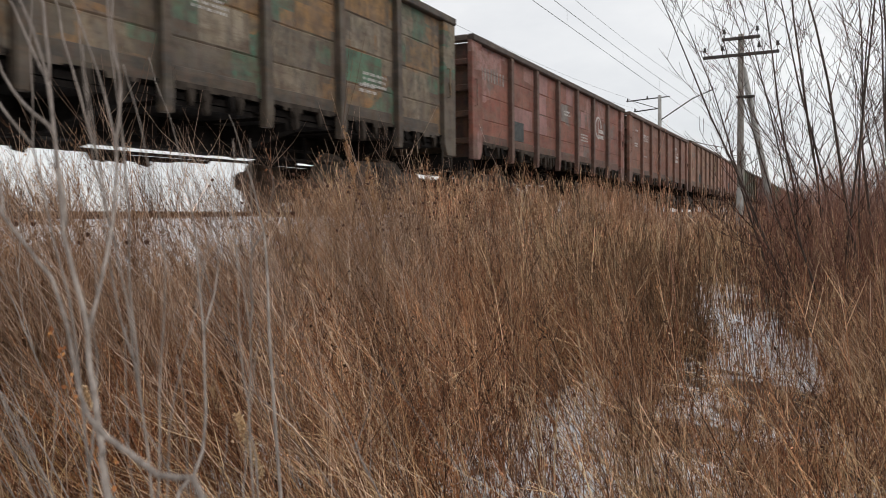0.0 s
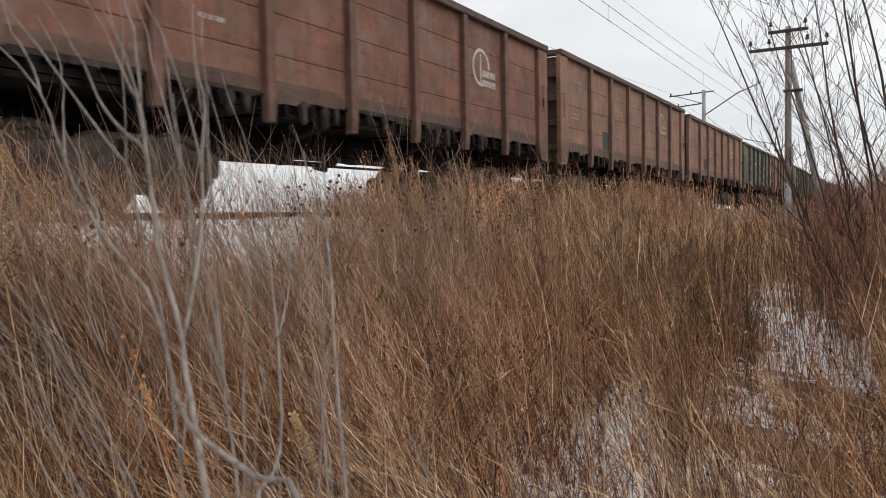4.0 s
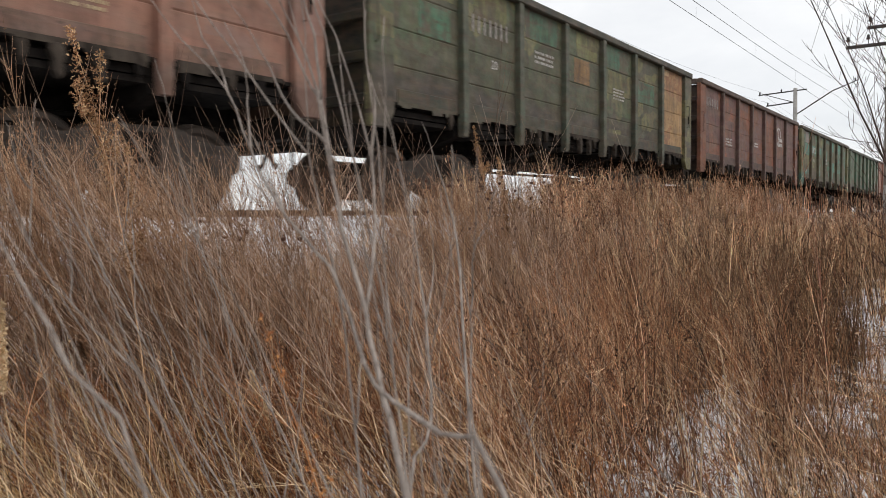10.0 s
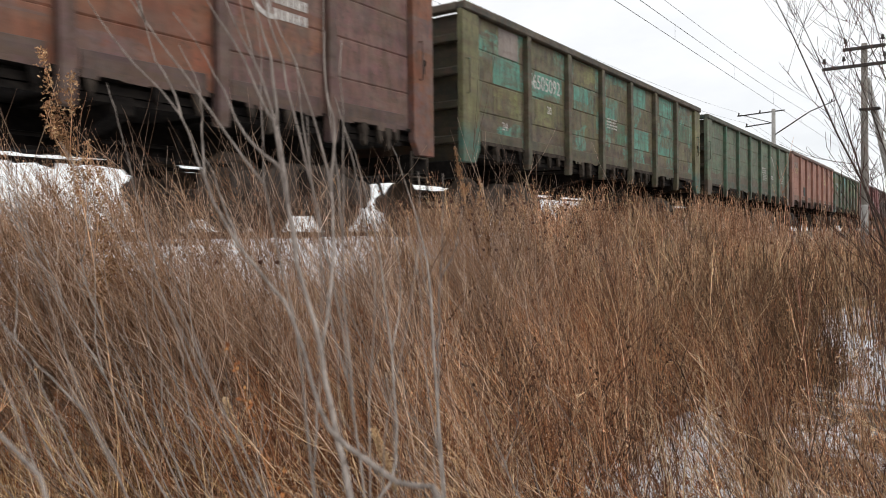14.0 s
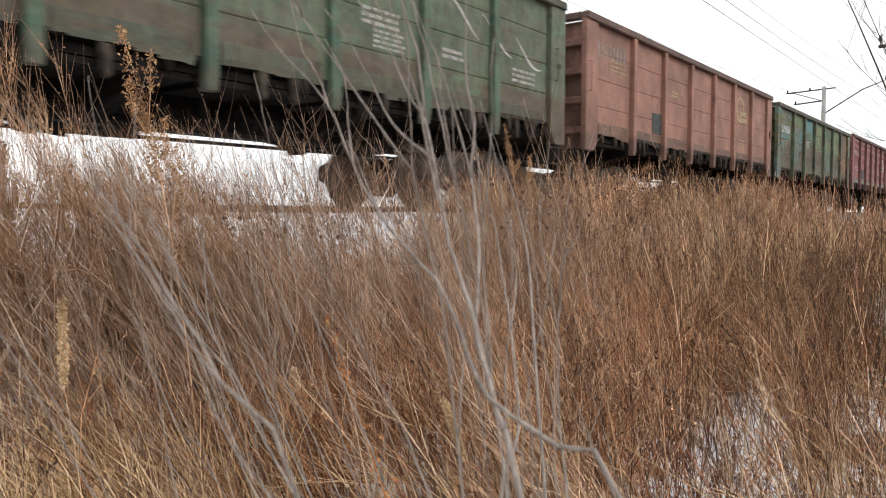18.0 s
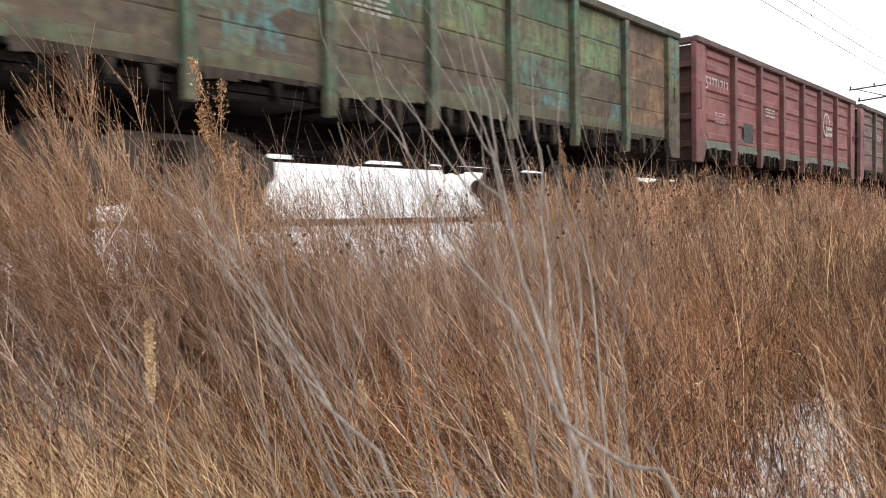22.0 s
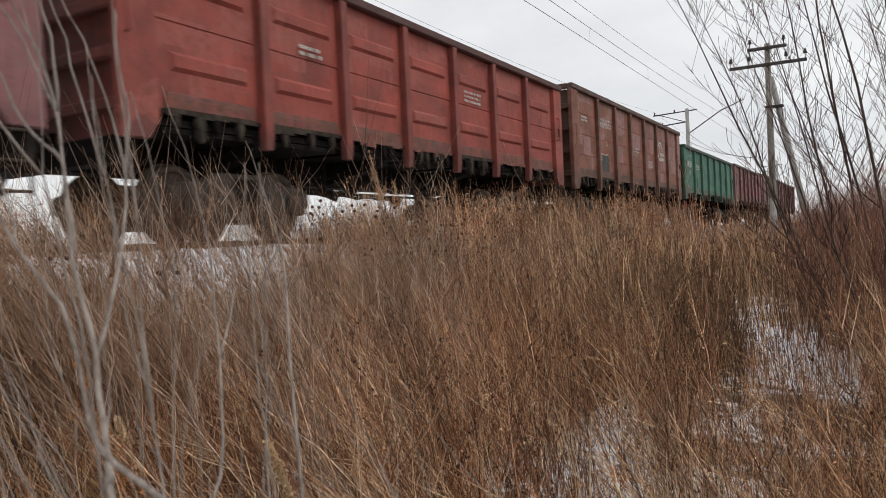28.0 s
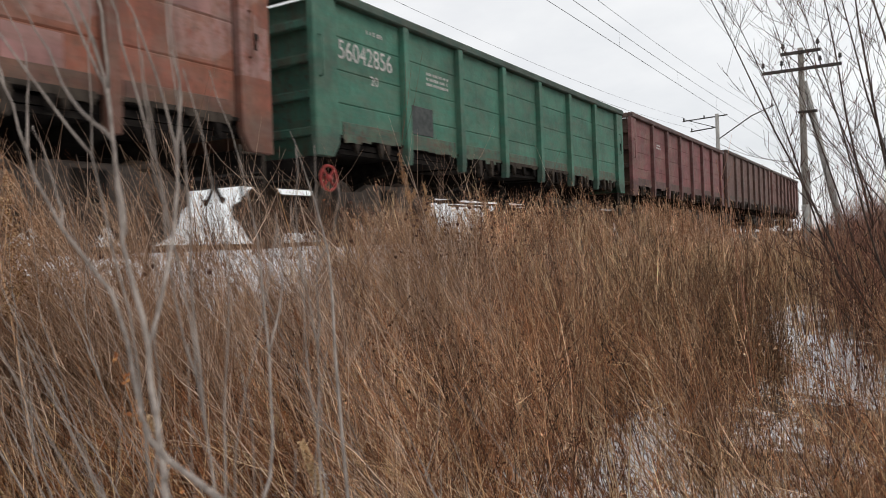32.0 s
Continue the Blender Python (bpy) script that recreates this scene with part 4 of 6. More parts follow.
    14: dict(fields=((6, 2, -0.66, 0.5, "pink"), (4, 2, 0.1, 0.6, "pink"), (4, 1, -0.3, 0.2, "pink"), (3, 2, -0.2, 0.5, "pink"), (5, 0, -0.2, 0.4, "pink"), (2, 1, -0.4, 0.1, "pink"), (0, 1, -0.3, 0.3, "pink")), age=0.3, number_z=2.96, emblem_z=2.8, tall=3.84, colour=(0.285, 0.086, 0.051), label="orange-brown gondola wagon with pink repaired fields and emblem", patches=(PINK,), amount=0.14, rust=0.3, number=("55004675", 1), board=-0.08, emblem=5, small=((0, 3.05, 0), (1, 2.45, "2"), (1, 2.15, 1), (3, 2.6, 0), (4, 2.3, 3)), brake=M_SILL),
    15: dict(age=0.15, number_z=2.55, tall=3.44, colour=(0.048, 0.178, 0.121), label="clean green gondola wagon with white number and rust-brown board", patches=((0.05, 0.17, 0.115),), amount=0.1, rust=0.12, dust=0.18, number="56042856", board=-0.33, small=((0, 3.02, 2), (0, 2.28, "20"), (1, 2.7, 1)), brake=M_RED),
    16: dict(tall=3.52, colour=(0.233, 0.069, 0.073), label="dull maroon gondola wagon", patches=((0.24, 0.1, 0.09),), amount=0.12, small=((1, 2.8, 0),)),
    17: dict(colour=(0.151, 0.069, 0.059), label="dark brown gondola wagon", patches=((0.16, 0.08, 0.07),), amount=0.12),
    18: dict(colour=(0.165, 0.061, 0.053), label="dark red-brown gondola wagon at the end of the train"),
}
TRAIN = {k: build_wagon(k, **s) for k, s in SPECS.items()}


# ---- dry plants ----
LEFT = np.array([-0.84, -0.54])      # the way the wind has bent the stems


def unit(v):
    return v / np.maximum(np.linalg.norm(v, axis=-1, keepdims=True), 1e-9)


def strands(points, radii):
    """Three-sided tapering strands. points: (n, k, 3), radii: (n, k)."""
    n, k, _ = points.shape
    d = np.gradient(points, axis=1)
    u = unit(np.cross(d, np.array([0.31, 0.17, 0.05]) + np.array([0.2, 0.9, 0.1])))
    w = unit(np.cross(d, u))
    a = np.arange(3) * 2 * np.pi / 3
    ring = points[:, :, None] + radii[:, :, None, None] * (u[:, :, None] * np.cos(a)[:, None] + w[:, :, None] * np.sin(a)[:, None])
    v = ring.reshape(-1, 3)
    base = (np.arange(n)[:, None, None] * k + np.arange(k - 1)[None, :, None]) * 3
    i, j = np.arange(3)[None, None], (np.arange(3)[None, None] + 1) % 3
    q = np.stack([base + i, base + j, base + 3 + j, base + 3 + i], -1).reshape(-1, 4)
    return v, np.concatenate([q[:, [0, 1, 2]], q[:, [0, 2, 3]]])


def joined(pieces):
    vs, ts, o = [], [], 0
    for v, t in pieces:
        vs.append(v)
        ts.append(t + o)
        o += len(v)
    return np.concatenate(vs), np.concatenate(ts)


def stem_lines(rng, xy, tall, lean, wild, seg=4, arch=0.0):
    """Curved stems that rise from the ground at xy; arch lets their tips bend over."""
    n = len(xy)
    s = np.linspace(0, 1, seg)[None, :, None]
    bearing = np.degrees(np.arctan2(-xy[:, :1], np.maximum(xy[:, 1:], 0.3)))
    lean = lean * np.clip(0.3 + bearing / 50, 0.25, 1.5)
    bend = LEFT[None] * rng.normal(1, 0.55, (n, 1)) * lean + rng.normal(0, wild, (n, 2))
    off = bend[:, None] * tall[:, None, None] * (0.8 * s + 0.2 * s**2)
    kink = rng.normal(0, 0.011, (n, seg, 2)) * tall[:, None, None] * (s > 0)
    p = np.zeros((n, seg, 3))
    p[..., :2] = xy[:, None] + off + kink
    p[..., 2] = height(xy[:, 0], xy[:, 1])[:, None] - 0.03 + tall[:, None] * s[..., 0] * np.cos(np.linalg.norm(bend, axis=1))[:, None]
    if arch:
        way = unit(rng.normal(0, 0.75, (n, 2)) + LEFT) * np.abs(rng.normal(0, arch, (n, 1)))
        p[..., :2] += way[:, None] * tall[:, None, None] * s**2.4
        p[..., 2] -= 0.6 * np.linalg.norm(way, axis=1)[:, None] * tall[:, None] * s[..., 0] ** 3
    return p


def side_twigs(rng, p, tall, count, low=0.35, length=(0.08, 0.22), spread=0.55):
    """Thin twigs from random heights on each stem."""
    n, seg, _ = p.shape
    f = rng.uniform(low, 0.97, (n, count)) * (seg - 1)
    i = np.clip(f.astype(int), 0, seg - 2)
    t = (f - i)[..., None]
    row = np.arange(n)[:, None]
    start = p[row, i] * (1 - t) + p[row, i + 1] * t
    along = unit(p[row, i + 1] - p[row, i])
    side = rng.normal(0, 1, (n, count, 3)) * np.array([1, 1, 0.3])
    way = unit(along + spread * unit(side))
    ln = rng.uniform(*length, (n, count, 1)) * tall[:, None, None] * (1.25 - 0.5 * f[..., None] / (seg - 1))
    mid = start + way * ln * 0.55
    tip = mid + unit(way + np.array([0, 0, 0.35])) * ln * 0.45
    return np.stack([start, mid, tip], 2).reshape(-1, 3, 3)


def flecks(rng, lines, per, size):
    """Small dry leaves and seeds along thin twigs: one folded pair of triangles each."""
    n = len(lines)
    t = rng.uniform(0.25, 1.0, (n, per, 1))
    c = (lines[:, None, 0] * (1 - t) + lines[:, None, -1] * t).reshape(-1, 3)
    a = unit(rng.normal(0, 1, c.shape) + np.array([0, 0, 0.5])) * rng.uniform(size * 0.6, size * 1.6, (len(c), 1))
    b = unit(np.cross(a, rng.normal(0, 1, c.shape))) * rng.uniform(size * 0.25, size * 0.5, (len(c), 1))
    v = np.stack([c, c + a * 0.5 + b, c + a, c + a * 0.5 - b + 0.3 * np.cross(a, b) / size], 1).reshape(-1, 3)
    k = np.arange(len(c)) * 4
    return v, np.concatenate([np.stack([k, k + 1, k + 2], 1), np.stack([k, k + 2, k + 3], 1)])


def scatter(rng, n, r0, r1, a0, a1, power=1.0):
    """Places by distance from the standpoint and bearing to the left of the track's line."""
    r = r0 + (r1 - r0) * rng.random(n) ** power
    a = np.radians(rng.uniform(a0, a1, n))
    return np.stack([-r * np.sin(a), 0.05 + r * np.cos(a)], 1)


def clumped(rng, xy, scale, keep, seed):
    """Keeps more of the places where a slow pattern is high."""
    f = np.sin(xy[:, 0] * scale + seed) * np.sin(xy[:, 1] * scale * 0.83 + 1.7 * seed) + 0.5 * np.sin(xy[:, 0] * scale * 2.3 + xy[:, 1] * scale * 1.9 + seed)
    return xy[rng.random(len(xy)) < np.clip(keep + 0.55 * f, 0.04, 1)]


def tufted(rng, xy, per=10, spread=0.055, plants=False):
    """Gathers scattered places into plants of several stems; on demand also a number between 0 and 1 for each plant."""
    c = xy[rng.integers(0, len(xy), max(1, len(xy) // per))]
    far = np.linalg.norm(xy, axis=1, keepdims=True)
    pick = rng.integers(0, len(c), len(xy))
    at = c[pick] + rng.normal(0, 1, xy.shape) * spread * (0.5 + 0.08 * far)
    return (at, rng.random(len(c))[pick]) if plants else at


def open_snow(xy):
    """Bare places: the track bed, the shoulder before the wagons, the clearings among the stems."""
    x, y = xy[:, 0], xy[:, 1]
    bed = x < -6.2
    gap = (in_strip(x, y, -1.0, 3.05, 0.75, 0.27, 18) < 1) | (in_strip(x, y, -0.55, 6.3, 2.3, 0.55, 5) < 1)
    c = (x < -5.1 + 0.25 * np.sin(2.3 * y)) & (y < 8.0 + 1.2 * np.sin(3 * x))
    return bed, clearing(x, y) < 1, gap, c


def stunted(rng, xy, tall, free):
    """The stand is tall along the field and low towards the snowy shoulder; a few stems outgrow it."""
    far = np.hypot(xy[:, 0], xy[:, 1])
    bearing = np.degrees(np.arctan2(-xy[:, 0], np.maximum(xy[:, 1], 0.05)))
    crest = np.interp(bearing, [-20, 10, 31, 36, 41, 60, 90], [2.6, 2.2, 3.6, 2.6, -2.4, -3.0, -2.6]) + rng.normal(0, 0.9, len(xy))
    # low growth on the near side of the two open patches of snow
    low = rng.random(len(xy)) < 0.7
    first = (np.abs(bearing - 16.2) < 3.4) & (far < 4.6)
    second = (bearing > -2) & (bearing < 8.5) & (far < 7.0 + 0.55 * np.maximum(bearing, 0))
    dip = np.where(first, -14.5, np.where(second, -np.interp(bearing, [1, 9], [10.8, 6.2]), 90))
    crest = np.where(low, np.minimum(crest, dip + rng.normal(0, 0.8, len(xy))), crest)
    top = 1.37 + far * np.tan(np.radians(crest)) - height(xy[:, 0], xy[:, 1])
    room = np.maximum(top, 0.08) * rng.uniform(0.72, 1.12, len(xy))
    return np.where(rng.random(len(xy)) < free, tall, np.minimum(tall, room))


def plant_field():
    rng = np.random.default_rng(11)

    def grow(name, label, material, xy, tall, lean, wild, radius, twigs, seg=4, fleck=0, size=0.02, tw=(0.08, 0.22), low=0.35, spread=0.55, slim=0.3, simple=False, tuft=0, free=0.012, arch=0.0):
        aside = (-xy[:, 0] > 1.8 * xy[:, 1]) & (np.hypot(xy[:, 0], xy[:, 1]) > 2.9) & (rng.random(len(xy)) < 0.6)
        xy, tall = xy[~aside], tall[~aside]
        tone = rng.random(len(xy))
        if tuft:
            xy, tone = tufted(rng, xy, tuft, plants=True)
            tall = tall * (0.78 + 0.4 * ((tone * 7.3) % 1))
        tall = stunted(rng, xy, tall, free)
        p = stem_lines(rng, xy, tall, lean, wild, seg, arch)
        rad = np.linspace(1, slim, seg)[None] * rng.uniform(0.6, 1.5, (len(xy), 1)) * radius
        pieces = [strands(p, rad)]
        if twigs:
            t = side_twigs(rng, p, tall, twigs, low, tw, spread)
            t = t[:, ::2] if simple else t
            pieces.append(strands(t, np.broadcast_to(np.linspace(0.5, 0.2, t.shape[1]) * radius, t.shape[:2])))
            if fleck:
                pieces.append(flecks(rng, t, fleck, size))
        me = arrays_mesh(name, *joined(pieces))
        me.materials.append(material)
        tones = [np.repeat(tone, len(v) // len(xy)) for v, _ in pieces]
        at = me.attributes.new("tone", "FLOAT", "POINT")
        at.data.foreach_set("value", np.ascontiguousarray(0.1 + 0.9 * np.concatenate(tones), np.float32))
        tagged(new(name, me), label, "dry grass", kind="stuff")

    def thin(xy, in_clear=0.3, on_slope=0.8):
        bed, clear, gap, slope = open_snow(xy)
        keep = rng.random(len(xy)) < np.where(clear, in_clear, np.where(gap, 0.35 * in_clear, np.where(slope, on_slope, 1.0)))
        open_left = (xy[:, 0] < -0.7 * xy[:, 1]) & (np.hypot(xy[:, 0], xy[:, 1]) < 4.6) & (rng.random(len(xy)) < 0.3)
        return xy[keep & ~bed & ~open_left]

    # russet weeds, near and middle
    xy = thin(clumped(rng, scatter(rng, 13500, 2.1, 9.0, -16, 86, 0.62), 1.25, 0.5, 0.4))
    xy = xy[rng.random(len(xy)) < np.clip(1.5 - np.degrees(np.arctan2(-xy[:, 0], np.maximum(xy[:, 1], 0.1))) / 60, 0.4, 1)]
    grow("russet_weeds", "rust-brown dry weed stems with fine side twigs", M_RUSSET, xy, rng.uniform(0.6, 1.25, len(xy)), 0.30, 0.17, 0.0022, 7, 5, 2, 0.0085, (0.07, 0.26), simple=True, tuft=7, arch=0.1)
    xy = thin(clumped(rng, scatter(rng, 9500, 8.0, 24.0, -16, 62, 0.8), 0.7, 0.75, 2.2))
    grow("russet_weeds", "rust-brown dry weed stems farther off", M_TAN, xy, rng.uniform(0.7, 1.4, len(xy)), 0.2, 0.15, 0.0052, 6, 4, 2, 0.026, (0.08, 0.28), simple=True, tuft=14)
    # the tall belt at the foot of the bank
    n = 3000
    xy = thin(clumped(rng, np.stack([rng.uniform(-6.1, -3.4, n), 8.0 + 20 * rng.random(n) ** 1.2], 1), 1.6, 0.75, 1.1))
    grow("tall_russet_weeds", "tall russet weeds with fluffy tops along the bank", M_TAN, xy, np.minimum(rng.uniform(0.55, 1.4, len(xy)), np.maximum(0.2, rng.uniform(1.3, 1.95, len(xy)) - height(xy[:, 0], xy[:, 1]))), 0.17, 0.14, 0.0045, 8, 5, 2, 0.022, (0.08, 0.3), 0.35, simple=True, tuft=6)
    # grey and straw stems
    xy = thin(clumped(rng, scatter(rng, 11000, 1.5, 8.5, -14, 88, 0.6), 1.1, 0.5, 3.9), 0.2, 0.85)
    grow("grey_weeds", "grey leafless weed stems bent by the wind", M_GREY, xy, rng.uniform(0.5, 1.2, len(xy)), 0.38, 0.22, 0.0021, 6, 5, 0, 0.02, (0.1, 0.34), simple=True, tuft=5, arch=0.16)
    xy = thin(scatter(rng, 11500, 1.4, 8.0, -16, 88, 0.6), 0.2, 0.7)
    grow("straw_grass", "pale straw-coloured dry grass blades", M_STRAW, xy, rng.uniform(0.4, 1.0, len(xy)), 0.34, 0.26, 0.0017, 2, 5, 0, 0.02, (0.15, 0.35), simple=True, tuft=10, arch=0.3)
    xy = thin(clumped(rng, scatter(rng, 5500, 7.0, 20.0, -16, 66, 0.8), 0.8, 0.6, 0.9))
    grow("straw_grass", "pale dry grass among the farther weeds", M_STRAW, xy, rng.uniform(0.6, 1.35, len(xy)), 0.17, 0.1, 0.0046, 3, 4, tuft=8)
    # a dark greenish-grey stand in the middle of the field
    n = 420
    xy = np.array([-1.3, 6.9]) + rng.normal(0, 1, (n, 2)) * np.array([0.45, 0.8])
    grow("dark_weeds", "dense stand of dull olive-brown weeds", M_OLIVE, xy, rng.uniform(0.6, 1.2, n), 0.16, 0.1, 0.0032, 9, 5, 2, 0.014, (0.08, 0.26))
    # yellowish grass towards the bank
    n = 3600
    xy = thin(np.where(rng.random((n, 1)) < 0.5, np.array([[-4.25, 1.6]]), np.array([[-2.5, 0.95]])) + rng.normal(0, 1, (n, 2)) * np.array([0.8, 0.6]), 0.3, 0.6)
    xy = xy[np.linalg.norm(xy - [0, 0.05], axis=1) > 1.7]
    grow("yellow_grass", "fine yellowish dry grass near the bank", M_YELLOWISH, xy, rng.uniform(0.35, 0.9, len(xy)), 0.36, 0.24, 0.0017, 3, 5, 0, 0.02, (0.12, 0.3), simple=True, tuft=8, arch=0.35)
    # feathery rust-coloured weeds in loose stands
    stands = np.array([[-2.2, 2.2], [-1.9, 2.9], [-2.7, 2.9], [-2.6, 4.2], [-1.4, 3.0], [-3.2, 3.4], [-2.3, 5.6], [-1.7, 5.4], [-3.3, 1.7]])
    xy = stands[rng.integers(0, len(stands), 900)] + rng.normal(0, 0.32, (900, 2))
    grow("feathery_weeds", "rust-coloured weeds with feathery seeded twigs", M_RUST, xy, rng.uniform(0.45, 1.0, len(xy)), 0.25, 0.18, 0.0024, 14, 5, 4, 0.009, (0.06, 0.2), 0.25, 0.7, simple=True, tuft=4)
    xy = thin(scatter(rng, 420, 2.4, 8.0, 0, 80, 0.7))
    grow("feathery_weeds", "single rust-coloured weeds with seeded twigs", M_RUST, xy, rng.uniform(0.4, 0.95, len(xy)), 0.22, 0.2, 0.0024, 14, 5, 4, 0.0095, (0.06, 0.2), 0.25, 0.7, simple=True, tuft=3)
    # fine pale grass in the snow
    n = 1900
    xy = np.array([-2.5, 1.0]) + rng.normal(0, 1, (n, 2)) * np.array([0.5, 0.4])
    xy = xy[np.linalg.norm(xy, axis=1) > 1.8]
    grow("pale_grass", "fine pale dry grass in thin snow", M_SPIKE, xy, rng.uniform(0.45, 0.95, len(xy)), 0.3, 0.25, 0.0014, 1, 5, 0, 0.02, (0.15, 0.4), 0.3, 0.7, simple=True, tuft=9, arch=0.35)
    # short litter
    xy = thin(scatter(rng, 6500, 2.6, 9.0, -18, 88, 0.6), 0.3, 0.5)
    grow("short_litter", "short broken brown stalks over the snow", M_STRAW, xy, rng.uniform(0.06, 0.4, len(xy)), 0.35, 0.45, 0.0026, 2, 3, simple=True)
    # far field
    xy = thin(scatter(rng, 7500, 20.0, 75.0, -24, 26, 0.85))
    grow("far_weeds", "russet grass and weeds in the distance", M_TAN, xy, rng.uniform(0.9, 1.7, len(xy)), 0.1, 0.08, 0.011, 3, 3, 0, 0.03, (0.12, 0.3), simple=True)
    # thin weeds along the shoulder
    n = 4200
    xy = np.stack([rng.uniform(-6.1, -4.2, n), rng.uniform(-1, 26, n)], 1)
    xy = clumped(rng, xy, 0.9, 0.45, 5.1)
    xy = xy[(rng.random(len(xy)) < np.where(xy[:, 1] < 8, 0.85, 1.0))]
    grow("bank_weeds", "thin grey weeds along the railway bank", M_ASH, xy, np.minimum(rng.uniform(0.35, 1.1, len(xy)), np.maximum(0.2, np.where(xy[:, 1] < 9, rng.uniform(1.3, 1.85, len(xy)), rng.uniform(1.5, 2.05, len(xy))) - height(xy[:, 0], xy[:, 1]))), 0.22, 0.22, 0.002, 12, 5, 1, 0.012, (0.14, 0.42), 0.3, 0.9, simple=True, tuft=4, free=0.12)
    # weeds that stand up against the snowy shoulder
    n = 2300
    xy = np.stack([rng.uniform(-5.5, -3.5, n), rng.uniform(-0.5, 10.5, n)], 1)
    xy = tufted(rng, clumped(rng, xy, 1.5, 0.7, 1.9), 7)
    grow("slope_weeds", "grey-brown branching weeds at the foot of the bank", M_ASH, xy, 1.18 - height(xy[:, 0], xy[:, 1]) + rng.uniform(-0.5, 0.3, len(xy)), 0.22, 0.24, 0.0019, 11, 5, 1, 0.012, (0.12, 0.4), 0.3, 1.0, simple=True, free=0.35)
    # tall thin grey weeds that stand out before the wagons
    n = 620
    d, a = rng.uniform(2.6, 6.6, n), np.radians(rng.uniform(24, 80, n))
    xy = tufted(rng, np.stack([-d * np.sin(a), d * np.cos(a)], 1), 3)
    grow("grey_branching_weeds", "tall thin grey weeds with wavy bare branches", M_ASH, xy, np.minimum(rng.uniform(1.15, 1.95, n), 1.37 + d * 0.2) - height(xy[:, 0], xy[:, 1]), 0.34, 0.16, 0.0019, 10, 7, 0, 0.02, (0.1, 0.3), 0.45, 0.7, free=1.0)
    # dark branching weeds, and loose pale blades that cross the rest
    xy = tufted(rng, thin(scatter(rng, 850, 2.4, 9.0, -10, 80, 0.75)), 3)
    grow("dark_branching_weeds", "dark brown weeds with wide branches", M_DARK, xy, rng.uniform(0.6, 1.15, len(xy)), 0.2, 0.12, 0.003, 14, 5, 2, 0.013, (0.12, 0.34), 0.3, 0.9, simple=True)
    xy = tufted(rng, thin(scatter(rng, 3000, 1.7, 8.5, -12, 84, 0.7)), 6)
    grow("loose_blades", "loose pale grass blades bent across each other", M_SPIKE, xy, rng.uniform(0.4, 1.05, len(xy)), 0.3, 0.28, 0.0021, 2, 6, 0, 0.02, (0.2, 0.45), 0.4, 0.9, arch=0.4)
    xy = tufted(rng, thin(scatter(rng, 2000, 6.5, 19.0, -12, 50, 0.9)), 5)
    grow("dark_branching_weeds", "dark brown weed stems farther off", M_DARK, xy, rng.uniform(0.7, 1.35, len(xy)), 0.15, 0.12, 0.0055, 6, 4, 1, 0.016, (0.1, 0.3), simple=True)
    xy = tufted(rng, thin(scatter(rng, 2400, 6.0, 19.0, -12, 50, 0.9)), 6)
    grow("loose_blades", "pale straw blades among the farther weeds", M_SPIKE, xy, rng.uniform(0.7, 1.4, len(xy)), 0.15, 0.16, 0.0042, 3, 4, 0, 0.02, (0.1, 0.3), simple=True)
    n = 110
    xy = np.array([-1.55, 4.5]) + rng.normal(0, 1, (n, 2)) * np.array([0.3, 0.9])
    grow("clearing_weeds", "sparse dark stalks standing in the snow", M_DARK, xy, rng.uniform(0.25, 0.9, n), 0.15, 0.2, 0.0028, 5, 5, 1, 0.013, (0.12, 0.34), 0.3, 0.9)
    # brown undergrowth among the shrubs
    n = 520
    xy = np.array([0.55, 9.6]) + rng.normal(0, 1, (n, 2)) * np.array([0.6, 1.3])
    grow("undergrowth", "reddish-brown thin undergrowth among bare shrubs", M_THICKET, xy, rng.uniform(0.7, 2.0, n), 0.25, 0.12, 0.004, 10, 5, 1, 0.012, (0.08, 0.26), 0.3, 0.7)
    n = 190
    xy = np.array([0.2, 7.6]) + rng.normal(0, 1, (n, 2)) * np.array([0.35, 0.7])
    grow("undergrowth", "thin reddish shoots at the edge of the field", M_THICKET, xy, rng.uniform(0.8, 2.1, n), -0.1, 0.16, 0.0034, 8, 5, 0, 0.012, (0.08, 0.3), 0.35, 0.6, simple=True, free=0.7)
    # thin dark weeds on the shoulder, seen against the sky under the wagons
    n = 1000
    xy = tufted(rng, np.stack([rng.uniform(-6.7, -5.2, n), rng.uniform(0.5, 10, n)], 1), 4)
    grow("shoulder_weeds", "thin dark twiggy weeds on the snowy shoulder", M_DARK, xy, rng.uniform(1.35, 2.1, n) - height(xy[:, 0], xy[:, 1]), 0.2, 0.2, 0.0018, 9, 5, 1, 0.012, (0.12, 0.36), 0.3, 0.8, simple=True, free=1.0)
    # low tangled weeds beside the near rail
    n = 5000
    xy = np.stack([rng.uniform(-7.15, -5.9, n), rng.uniform(-2, 22, n)], 1)
    xy = clumped(rng, xy, 1.15, 0.5, 2.6)
    grow("rail_side_weeds", "low tangled dark weeds in the snow beside the rail", M_GREY, xy, rng.uniform(0.1, 0.62, len(xy)), 0.25, 0.3, 0.0024, 8, 4, 1, 0.014, (0.2, 0.5), 0.2, 1.0, simple=True, tuft=7, free=1.0)
    # a few thin weeds beyond the rails
    n = 800
    xy = np.stack([rng.uniform(-11.4, -9.9, n), rng.uniform(-2, 22, n)], 1)
    grow("far_bank_weeds", "sparse dark weeds beyond the rails", M_DARK, tufted(rng, xy, 6), rng.uniform(0.1, 0.5, n), 0.1, 0.25, 0.005, 5, 4, 1, 0.02, (0.14, 0.42), 0.3, 0.8)


plant_field()


